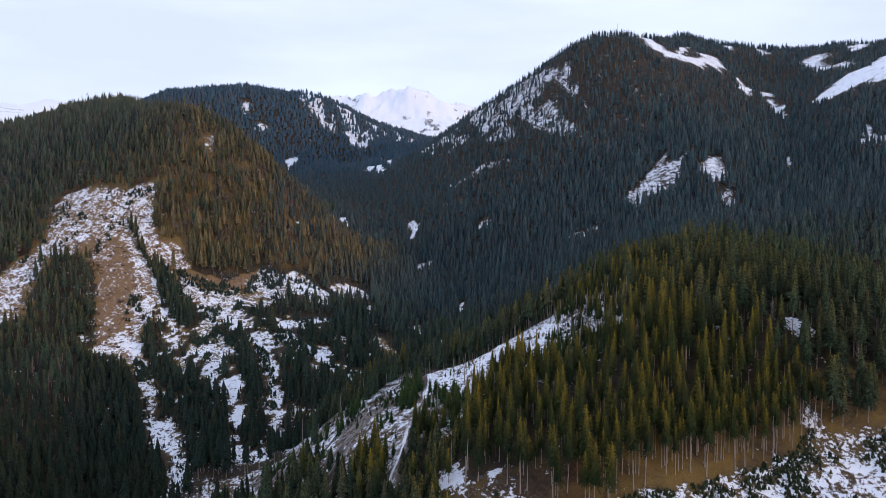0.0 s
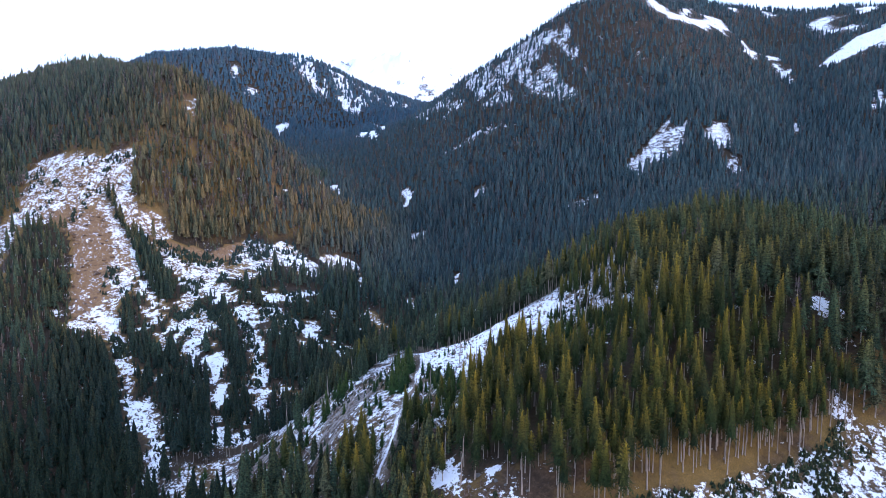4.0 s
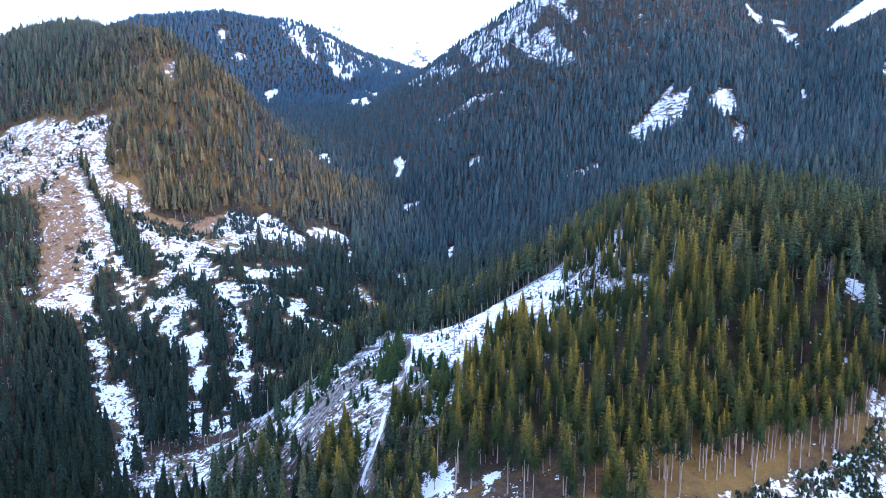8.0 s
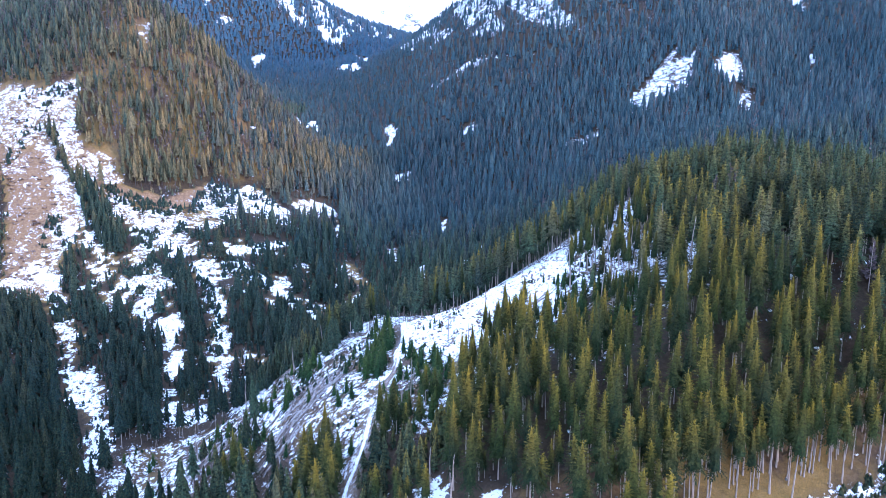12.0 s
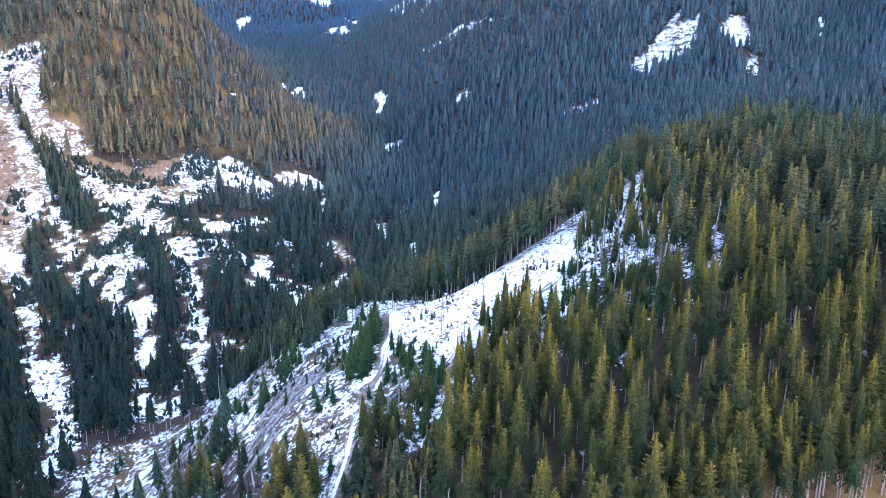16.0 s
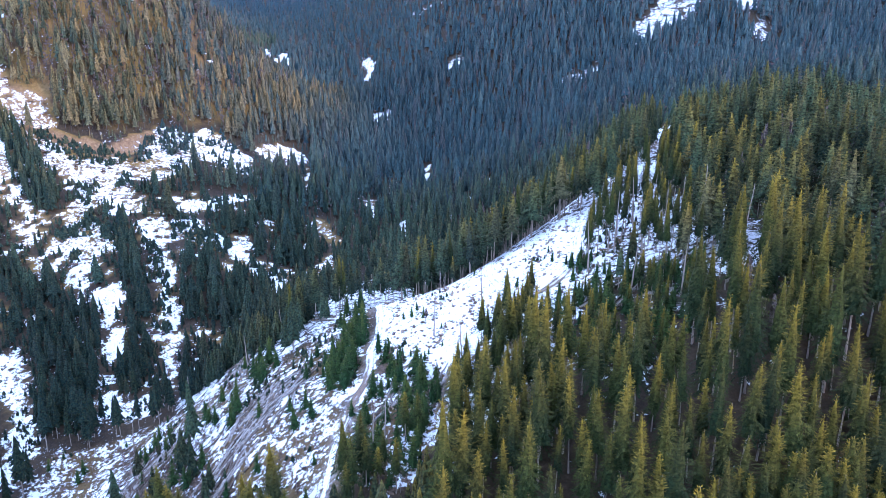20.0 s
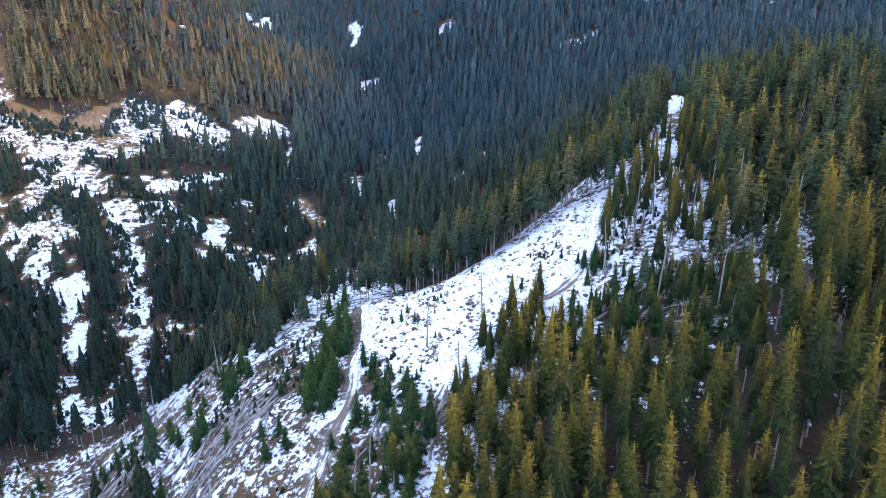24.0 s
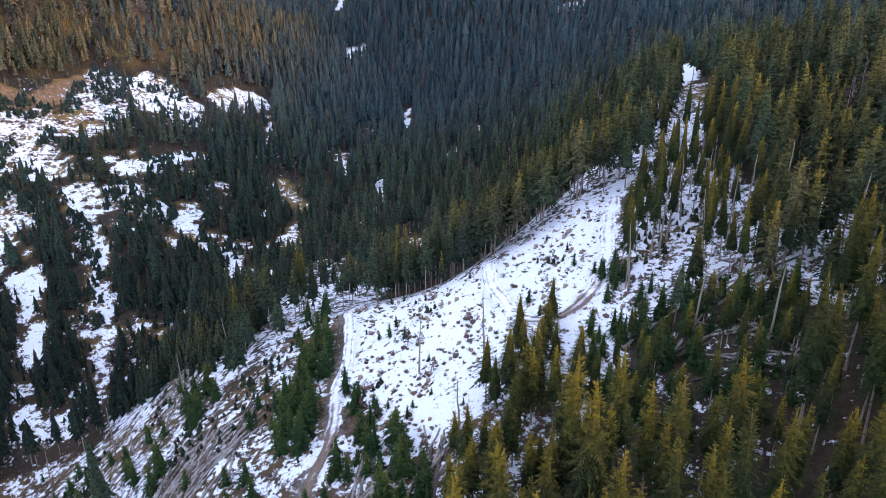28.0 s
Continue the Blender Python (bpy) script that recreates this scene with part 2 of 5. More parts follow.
# ---------------------------------------------------------------- terrain
# The mountains are laid out by their crest, spur, slope and stream lines: x, y, height of the bare ground.
LINES = {
    "knoll_crest": [(34, 250, 145), (52, 285, 163), (76, 318, 181), (112, 360, 195), (140, 405, 204), (160, 450, 210), (171, 487, 213)],
    "knoll_brow": [(130, 500, 197), (171, 487, 213), (199, 490, 211), (220, 492, 208), (238, 490, 202), (270, 490, 194), (303, 490, 185), (370, 500, 176)],
    "knoll_side": [(250, 400, 190), (290, 430, 182)],
    "knoll_hollow": [(225, 560, 186), (280, 580, 184), (360, 600, 190)],
    "spur_crest": [(152, 540, 197), (160, 577, 194), (180, 625, 196), (225, 640, 201), (305, 672, 215), (400, 740, 240), (524, 835, 285), (660, 910, 335)],
    "stand_foot": [(20, 262, 148), (75, 259, 146), (95, 263, 147), (128, 276, 151), (175, 285, 160), (260, 300, 175)],
    "stand_slope": [(66, 295, 175), (110, 312, 184), (158, 318, 196), (215, 335, 192), (330, 400, 172)],
    "clearing_foot": [(0, 235, 132), (60, 232, 132), (120, 238, 130), (190, 250, 136), (300, 250, 150)],
    "track_slope": [(-14, 300, 149), (-13, 350, 152), (-8, 380, 152), (-4, 410, 155)],
    "clearing": [(30, 384, 167), (43, 367, 174), (68, 398, 186), (79, 352, 187), (112, 391, 196)],
    "clearing_edge": [(30, 408, 170), (56, 432, 179), (90, 470, 190), (130, 530, 198)],
    "knoll_back": [(20, 440, 148), (50, 500, 146), (75, 560, 150), (110, 610, 165), (160, 690, 190)],
    "brush_slope": [(-45, 300, 126), (-48, 369, 138), (-50, 433, 135), (-49, 519, 123)],
    "stream": [(22, 745, 141), (0, 650, 133), (-36, 565, 124), (-66, 530, 114), (-98, 475, 95), (-125, 400, 80), (-160, 300, 66), (-210, 120, 45)],
    "upper_stream": [(22, 755, 142), (-23, 917, 166), (-100, 1020, 196), (-155, 1105, 220), (-165, 1400, 285), (-130, 1800, 385), (-95, 2125, 455)],
    "left_foot": [(-120, 468, 93), (-168, 465, 96), (-190, 478, 97), (-261, 465, 110), (-380, 420, 118)],
    "left_step": [(-156, 518, 119), (-126, 536, 130), (-90, 560, 128), (-71, 580, 127)],
    "left_slope": [(-142, 572, 149), (-111, 600, 151), (-60, 650, 148)],
    "left_belt": [(-183, 628, 175), (-127, 664, 176), (-98, 716, 170), (-40, 740, 150)],
    "left_edge": [(-175, 682, 196), (-230, 655, 212)],
    "dome_spur": [(-267, 778, 347), (-213, 770, 310), (-160, 765, 257), (-112, 765, 202), (-74, 758, 164)],
    "left_clearcut": [(-275, 690, 268), (-335, 690, 262), (-375, 692, 249), (-450, 690, 235)],
    "clearcut_foot": [(-269, 555, 150), (-330, 560, 160), (-470, 560, 170)],
    "left_ridge": [(-267, 778, 347), (-330, 900, 363), (-408, 1000, 385), (-500, 1150, 420), (-605, 1160, 399), (-706, 1160, 380), (-950, 1200, 355)],
    "left_flank": [(-645, 1060, 358), (-560, 800, 280)],
    "dome_back": [(-220, 960, 260), (-300, 1150, 290), (-420, 1400, 320)],
    "far_ridge": [(-1250, 1650, 337), (-900, 1750, 447), (-679, 1800, 539), (-524, 1900, 567), (-355, 1950, 556), (-256, 2000, 522), (-134, 2060, 467)],
    "west_hollow_points": [(-820, 1400, 330), (-1000, 1600, 340), (-600, 1380, 365), (-1400, 1900, 380)],
    "far_slope": [(-470, 1650, 365), (-360, 1686, 352), (-230, 1760, 350)],
    "right_crest": [(8, 1500, 403), (62, 1400, 435), (123, 1350, 467), (179, 1300, 497), (222, 1258, 525), (288, 1250, 544), (360, 1300, 554)],
    "right_back": [(445, 1332, 546), (486, 1500, 605), (626, 1500, 585), (813, 1500, 581), (906, 1500, 579), (1150, 1500, 569)],
    "right_face": [(182, 1110, 378), (351, 996, 360), (358, 925, 318), (331, 881, 292), (237, 878, 260), (159, 816, 208), (80, 790, 170)],
    "right_foot": [(60, 900, 205), (0, 1100, 260), (-60, 1350, 325)],
    "gully": [(263, 733, 224), (319, 800, 234), (400, 870, 262), (455, 940, 296), (490, 1040, 335), (560, 1205, 402), (600, 1350, 470)],
    "right_flank": [(535, 912, 332), (641, 1181, 440), (735, 1200, 488), (900, 1200, 520), (760, 1000, 410)],
    "near_hollow_points": [(0, 120, 92), (0, -60, 70), (0, -400, 60), (150, 60, 110), (300, 120, 140), (-300, -200, 40)],
    "right_behind_points": [(70, 1640, 370), (100, 1850, 395), (90, 2100, 425), (300, 1750, 410), (330, 2050, 430), (600, 1800, 480), (700, 2100, 470)],
    "snow_peaks": [(-800, 2700, 520), (-500, 2720, 610), (-387, 2700, 655), (-330, 2690, 630), (-281, 2700, 668), (-200, 2680, 640), (-134, 2700, 694), (-80, 2690, 655), (-27, 2650, 618), (60, 2600, 572), (300, 2600, 540)],
    "snow_foot": [(-600, 2380, 500), (-280, 2350, 490), (-95, 2350, 480), (200, 2350, 470)],
    "snow_peaks_west": [(-2100, 2700, 560), (-1654, 2700, 618), (-1484, 2700, 668), (-1420, 2700, 648), (-1150, 2700, 560)],
    "back_points": [(-1200, 3600, 560), (0, 3600, 560), (1200, 3400, 620)],
    "rim_points": [(-2800, -800, 200), (-2500, 1500, 420), (2600, 1800, 600), (2600, -600, 300), (1600, 400, 380), (0, -1500, 120), (2500, 4500, 800), (0, 4800, 700)],
}


def value_noise(x, y, size, seed):
    """Smooth lattice noise, -1 to 1."""
    u, v = np.asarray(x) / size, np.asarray(y) / size
    i, j = np.floor(u).astype(np.int64), np.floor(v).astype(np.int64)
    fu, fv = u - i, v - j
    fu, fv = fu * fu * (3 - 2 * fu), fv * fv * (3 - 2 * fv)

    def lattice(a, b):
        h = (a * 374761393 + b * 668265263 + seed * 362437) & 0x7FFFFFFF
        h = ((h ^ (h >> 13)) * 1274126177) & 0x7FFFFFFF
        h = h ^ (h >> 16)
        return (h & 0xFFFF) / 32767.5 - 1
    a = lattice(i, j) * (1 - fu) + lattice(i + 1, j) * fu
    b = lattice(i, j + 1) * (1 - fu) + lattice(i + 1, j + 1) * fu
    return a * (1 - fv) + b * fv


def rough(x, y, size, seed, octaves=3):
    return sum(value_noise(x, y, size / 2 ** k, seed + k) / 2 ** k for k in range(octaves)) / 1.75


def line_samples():
    """Points along the terrain's lines, closer together near the valley than far off."""
    out = []
    for name, row in LINES.items():
        if name.endswith("points"):
            out += [np.array(p, float) for p in row[:-1]]
        for a, b in zip(row, row[1:]) if not name.endswith("points") else ():
            a, b = np.array(a, float), np.array(b, float)
            step = np.clip(np.hypot(a[0], a[1] - 250) * 0.09, 14, 160)
            n = max(1, int(np.hypot(*(b - a)[:2]) / step))
            out += [a + (b - a) * k / n for k in range(n)]
        out.append(np.array(row[-1], float))
    return np.array(out)


KNOTS = line_samples()


def spread(r):
    """How a knot's height spreads over the distance r."""
    return np.sqrt(r * r + 25.0)


def solve_weights():
    d = np.hypot(KNOTS[:, None, 0] - KNOTS[None, :, 0], KNOTS[:, None, 1] - KNOTS[None, :, 1])
    n = len(KNOTS)
    far = np.hypot(KNOTS[:, 0], KNOTS[:, 1] - 300)
    a = np.zeros((n + 1, n + 1))
    a[:n, :n] = spread(d) - np.diag(1.0 + far * 0.004)
    a[n, :n] = a[:n, n] = 1
    return np.linalg.solve(a, np.append(KNOTS[:, 2], 0))


WEIGHTS = solve_weights()


def bare_height(x, y):
    x, y = np.ravel(x).astype(float), np.ravel(y).astype(float)
    out = np.empty(len(x))
    for k in range(0, len(x), 20000):
        s = slice(k, k + 20000)
        out[s] = spread(np.hypot(x[s, None] - KNOTS[None, :, 0], y[s, None] - KNOTS[None, :, 1])) @ WEIGHTS[:-1] + WEIGHTS[-1]
    far = np.clip((np.hypot(x, y - 300) - 500) / 1500, 0, 1)
    out += rough(x, y, 26, 5) * (1.1 + 3 * far) + rough(x, y, 110, 9) * 9 * far + rough(x, y, 420, 12, 4) * 26 * np.clip(far - 0.8, 0, 1) * 5
    craggy = np.clip((y - 2400) / 250, 0, 1)
    horns = sum(h * np.clip(1 - np.hypot(x - px, y - py) / w, 0, 1) for px, py, h, w in ((-131, 2690, 34, 120), (-307, 2690, 26, 80), (-1484, 2700, 30, 150)))
    return out + craggy * (np.abs(rough(x, y, 260, 31, 5)) * -130 + 30 + rough(x, y, 75, 37, 4) * 16) + horns


def axis(knots, n):
    """Grid lines whose spacing widens away from the valley."""
    u = np.linspace(0, 1, n)
    return np.interp(u, [k[0] for k in knots], [k[1] for k in knots])


GX = axis([(0, -3600), (0.07, -1400), (0.16, -650), (0.26, -330), (0.77, 260), (0.87, 640), (0.95, 1400), (1, 3600)], 340)
GY = axis([(0, -1800), (0.05, -200), (0.1, 210), (0.58, 780), (0.74, 1400), (0.85, 2300), (0.96, 2900), (1, 4900)], 380)
MX, MY = np.meshgrid(GX, GY)
MZ = bare_height(MX, MY).reshape(MX.shape)


def ground(x, y):
    """The ground's height, between the grid's corners."""
    x, y = np.asarray(x, float), np.asarray(y, float)
    i = np.clip(np.searchsorted(GX, x) - 1, 0, len(GX) - 2)
    j = np.clip(np.searchsorted(GY, y) - 1, 0, len(GY) - 2)
    u, v = (x - GX[i]) / (GX[i + 1] - GX[i]), (y - GY[j]) / (GY[j + 1] - GY[j])
    return (MZ[j, i] * (1 - u) + MZ[j, i + 1] * u) * (1 - v) + (MZ[j + 1, i] * (1 - u) + MZ[j + 1, i + 1] * u) * v


# ---------------------------------------------------------------- plan of the open ground
# Openings in the forest: how much of the ground the snow covers, and the outline.
CLEARINGS = {
    "main_clearing": (0.98, [(-12, 336), (-7, 349), (-9, 372), (-8, 389), (-10, 405), (-8, 418), (-1, 415), (8, 415), (21, 412), (34, 408), (39, 406), (50, 418), (65, 421), (77, 427), (69, 405), (59, 372), (70, 363), (83, 360), (82, 355), (71, 354), (62, 352), (55, 349), (50, 344), (44, 336), (34, 322), (24, 308), (14, 300), (4, 318), (-12, 334)]),
    "right_clearing": (0.62, [(61, 255), (95, 262), (130, 276), (142, 280), (149, 294), (155, 291), (157, 283), (173, 286), (216, 290), (170, 226), (100, 226), (54, 226)]),
    "brush_slope": (0.58, [(-11, 417), (-22, 418), (-40, 395), (-72, 441), (-77, 427), (-89, 432), (-111, 441), (-132, 435), (-150, 429), (-148, 400), (-136, 368), (-20, 278), (-18, 294), (-17, 310), (-16, 329), (-11, 363)]),
    "road_patch": (0.75, [(10, 321), (8, 321), (2, 311), (-3, 302), (-3, 295), (1, 296), (4, 301), (5, 307), (10, 307)]),
    "roadside": (0.45, [(-20, 307), (-16, 325), (-12, 337), (-8, 367), (0, 360), (13, 334), (11, 316), (5, 305), (2, 295)]),
    "nose_slope": (0.45, [(2, 264), (14, 263), (30, 252), (50, 247), (60, 222), (5, 222)]),
    "clearcut": (0.6, [(-387, 597), (-371, 618), (-369, 631), (-361, 642), (-370, 683), (-382, 695), (-364, 709), (-301, 688), (-279, 698), (-270, 667), (-259, 652), (-239, 654), (-225, 637), (-227, 611), (-242, 612), (-237, 597), (-237, 578), (-241, 567), (-226, 531), (-240, 532), (-266, 544), (-274, 562), (-301, 620), (-321, 631), (-348, 627), (-352, 605), (-333, 563), (-357, 549)]),
    "bare_grass": (0.34, [(-338, 641), (-284, 643), (-261, 606), (-253, 568), (-266, 544), (-299, 617)]),
    "tree_tongue": (-1.0, [(-289, 660), (-272, 645), (-255, 630), (-238, 626), (-230, 617), (-220, 608), (-210, 588), (-217, 577), (-238, 602), (-252, 619), (-275, 644), (-289, 655)]),
    "stand_gap": (0.9, [(154, 332), (165, 327), (168, 317), (157, 316), (152, 321)]),
    "slide_a": (0.64, [(222, 865), (225, 889), (253, 911), (282, 932), (294, 948), (302, 950), (291, 921), (304, 916), (313, 935), (324, 942), (306, 907), (287, 879), (274, 869), (250, 871), (234, 857)]),
    "slide_b": (0.72, [(323, 909), (341, 914), (362, 919), (346, 875), (331, 866), (323, 873), (317, 886)]),
    "slide_c": (0.6, [(331, 862), (340, 865), (341, 836), (334, 826), (327, 836)]),
    "slide_d": (0.65, [(315, 822), (322, 818), (302, 781), (300, 788)]),
    "high_strip_a": (0.9, [(342, 1318), (372, 1334), (380, 1302), (388, 1272), (408, 1276), (496, 1433), (425, 1283), (396, 1246), (374, 1238), (356, 1256)]),
    "high_strip_f": (0.85, [(411, 1269), (444, 1292), (482, 1357), (520, 1388), (524, 1364), (496, 1290), (487, 1305), (447, 1264), (406, 1249)]),
    "high_strip_b": (0.9, [(626, 1490), (650, 1490), (647, 1440), (637, 1440)]),
    "high_strip_c": (0.9, [(536, 1333), (544, 1329), (541, 1289), (543, 1266), (533, 1248), (515, 1266)]),
    "high_strip_d": (0.8, [(558, 1274), (580, 1286), (577, 1262), (556, 1250)]),
    "high_strip_e": (0.9, [(558, 1241), (573, 1233), (571, 1200), (543, 1156), (555, 1206)]),
    "high_pasture": (0.97, [(606, 1188), (635, 1210), (670, 1234), (703, 1242), (742, 1250), (790, 1290), (830, 1280), (699, 1140), (681, 1138), (671, 1164), (651, 1168), (621, 1162)]),
    "high_pasture_b": (0.85, [(699, 1414), (722, 1413), (754, 1394), (722, 1380), (717, 1361), (737, 1302), (722, 1290), (698, 1328), (684, 1362)]),
    "high_pasture_c": (0.9, [(795, 1439), (830, 1458), (870, 1450), (795, 1380), (770, 1383)]),
    "crest_gap": (0.8, [(575, 1490), (592, 1480), (581, 1448), (560, 1446)]),
    "right_gap": (0.85, [(576, 991), (571, 965), (565, 947), (580, 944), (569, 920), (547, 918), (530, 911), (531, 926), (549, 945)]),
    "gully_snow": (0.85, [(450, 955), (471, 981), (470, 971), (435, 912), (427, 907)]),
    "valley_snow_d": (0.95, [(31, 632), (33, 627), (48, 661), (45, 674)]),
    "upper_road": (0.95, [(82, 398), (92, 398), (99, 426), (111, 450), (126, 480), (133, 500), (123, 503), (110, 480), (99, 452), (91, 432)]),
    "knoll_snow": (0.97, [(158, 584), (172, 603), (192, 644), (170, 644), (156, 600)]),
    "belt_a": (0.62, [(-177, 633), (-176, 678), (-161, 680), (-149, 673), (-140, 640), (-147, 622), (-159, 610), (-172, 614)]),
    "belt_b": (0.70, [(-152, 676), (-142, 692), (-129, 688), (-109, 674), (-102, 648), (-117, 642), (-131, 646), (-148, 652)]),
    "belt_c": (0.72, [(-110, 691), (-99, 723), (-76, 733), (-80, 704), (-98, 676)]),
    "mosaic_a": (0.66, [(-237, 629), (-217, 630), (-199, 630), (-196, 638), (-176, 631), (-163, 590), (-179, 591), (-191, 566), (-200, 572), (-197, 593), (-213, 603), (-224, 615)]),
    "mosaic_b": (0.68, [(-201, 574), (-187, 583), (-179, 571), (-162, 564), (-159, 548), (-175, 548), (-171, 531), (-176, 523), (-183, 525), (-181, 537), (-189, 549), (-202, 544), (-201, 553), (-196, 564)]),
    "mosaic_c": (0.95, [(-170, 523), (-161, 525), (-154, 531), (-148, 523), (-149, 506), (-150, 502), (-159, 515)]),
    "mosaic_d": (0.95, [(-152, 504), (-143, 502), (-140, 490), (-141, 478), (-147, 489)]),
    "left_track": (0.8, [(-158, 568), (-149, 576), (-137, 573), (-127, 564), (-134, 555), (-125, 529), (-116, 507), (-107, 467), (-112, 468), (-121, 500), (-132, 527), (-143, 549), (-153, 563)]),
    "mosaic_e": (0.93, [(-133, 504), (-124, 507), (-118, 501), (-123, 497)]),
    "mosaic_f": (0.66, [(-136, 580), (-125, 580), (-109, 577), (-93, 567), (-79, 555), (-67, 561), (-67, 548), (-73, 537), (-78, 544), (-92, 553), (-105, 559), (-113, 557), (-122, 562), (-136, 566)]),
    "terrace": (0.8, [(-137, 598), (-120, 607), (-100, 623), (-94, 617), (-117, 594), (-131, 582)]),
    "mosaic_g": (0.75, [(-235, 537), (-230, 540), (-210, 515), (-202, 496), (-201, 484), (-213, 501), (-224, 518)]),
    "stream_bed": (0.85, [(-205, 488), (-187, 490), (-173, 468), (-171, 457), (-156, 433), (-157, 416), (-168, 415), (-166, 428), (-171, 442), (-180, 457), (-190, 460)]),
    "wet_floor": (0.85, [(-142, 458), (-138, 469), (-128, 459), (-117, 469), (-113, 455), (-122, 448), (-137, 450)]),
    "mosaic_h": (0.8, [(-259, 560), (-249, 561), (-230, 542), (-229, 532), (-242, 543), (-250, 541)]),
    "mosaic_i": (0.9, [(-220, 546), (-215, 553), (-212, 568), (-207, 552), (-214, 543)]),
    "mosaic_j": (0.85, [(-227, 584), (-217, 581), (-212, 571), (-214, 565), (-222, 573)]),
    "gully_a": (0.45, [(-60, 620), (-56, 623), (-37, 595), (-37, 586), (-49, 594), (-59, 613)]),
    "gully_b": (0.6, [(-50, 568), (-45, 587), (-39, 544), (-41, 515)]),
    "gully_c": (0.9, [(-59, 532), (-47, 525), (-42, 483), (-47, 486)]),
    "gully_d": (0.8, [(-4, 638), (1, 640), (1, 598), (-2, 599)]),
    "terrace_b": (0.95, [(20, 784), (27, 782), (23, 711), (18, 713)]),
    "valley_snow_e": (0.85, [(64, 702), (68, 696), (63, 654), (59, 658)]),
    "belt_snow": (0.85, [(-75, 699), (-72, 701), (-65, 653), (-68, 650)]),
    "gully_e": (0.7, [(-14, 731), (-9, 735), (-9, 682), (-12, 680)]),
    "gully_f": (0.6, [(-28, 670), (-21, 678), (-19, 640), (-25, 635)]),
    # corridor cleared of trees so that the camera sees the knoll's snow
    "sight_gap": (0.5, [(121, 494), (133, 496), (150, 535), (170, 585), (156, 590), (136, 540)]),
    "thin_right": (0.76, [(60, 391), (55, 364), (58, 353), (77, 355), (83, 360), (93, 378), (98, 400), (100, 430), (98, 448), (85, 432), (68, 396)]),
    "far_snow_a": (0.95, [(-373, 1710), (-350, 1722), (-338, 1650), (-360, 1638)]),
    "far_snow_b": (0.9, [(-515, 1832), (-498, 1842), (-485, 1806), (-500, 1796)]),
    "far_snow_c": (0.9, [(-460, 1776), (-440, 1800), (-424, 1784), (-449, 1766)]),
    "far_snow_d": (0.85, [(-261, 1868), (-240, 1880), (-196, 1843), (-213, 1818)]),
    "far_snow_e": (0.9, [(-163, 1792), (-114, 1732), (-118, 1590), (-155, 1730)]),
    "far_snow_f": (0.95, [(-185, 1735), (-155, 1650), (-150, 1570), (-170, 1600)]),
    "far_snow_g": (0.95, [(-161, 1722), (-139, 1651), (-115, 1440), (-140, 1530)]),
    "stream_snow_a": (0.9, [(-202, 1116), (-186, 1180), (-178, 1136), (-190, 1065)]),
    "stream_snow_b": (0.95, [(-171, 1122), (-157, 1178), (-147, 1125), (-160, 1075)]),
    "stream_snow_c": (0.95, [(-33, 935), (-13, 933), (-15, 900), (-29, 900)]),
    "slope_snow_a": (0.8, [(-52, 1075), (-40, 1086), (-40, 1015), (-48, 1030)]),
    "slope_snow_b": (0.7, [(42, 975), (66, 972), (62, 948), (46, 950)]),
    "ledge": (0.75, [(146, 841), (159, 842), (183, 844), (183, 837), (164, 825), (145, 831)]),
    "rock_a": (0.12, [(-208, 750), (-203, 758), (-198, 751), (-204, 744)]),
    "rock_c": (0.12, [(-162, 733), (-158, 738), (-156, 729), (-160, 725)]),
    "dome_snow": (0.5, [(-254, 747), (-243, 770), (-236, 746), (-247, 735)]),
    "dome_ledge": (0.85, [(-160, 748), (-150, 752), (-150, 738)]),
    "rim_woods": (0.5, [(13, 337), (22, 342), (29, 345), (35, 343), (37, 332), (34, 315), (12, 324)]),
    "lower_woods": (-1.0, [(-117, 431), (-77, 383), (-44, 327), (-28, 303), (-21, 279), (-83, 337)]),
    "nose_snow_a": (0.85, [(-2, 277), (8, 274), (7, 263), (-2, 267)]),
    "nose_snow_b": (0.85, [(-3, 305), (7, 320), (9, 313), (3, 296), (-2, 296)]),
    "nose_snow_c": (0.85, [(16, 267), (23, 270), (23, 264), (17, 262)]),
    "nose_snow_d": (0.85, [(-14, 357), (10, 348), (9, 339), (-4, 331), (-12, 340)]),
    "far_bank": (0.6, [(3, 511), (13, 540), (24, 526), (23, 487), (12, 483)]),
    "edge_grass": (0.2, [(-242, 631), (-216, 635), (-194, 639), (-175, 670), (-170, 660), (-179, 639), (-197, 624), (-220, 624)]),
}
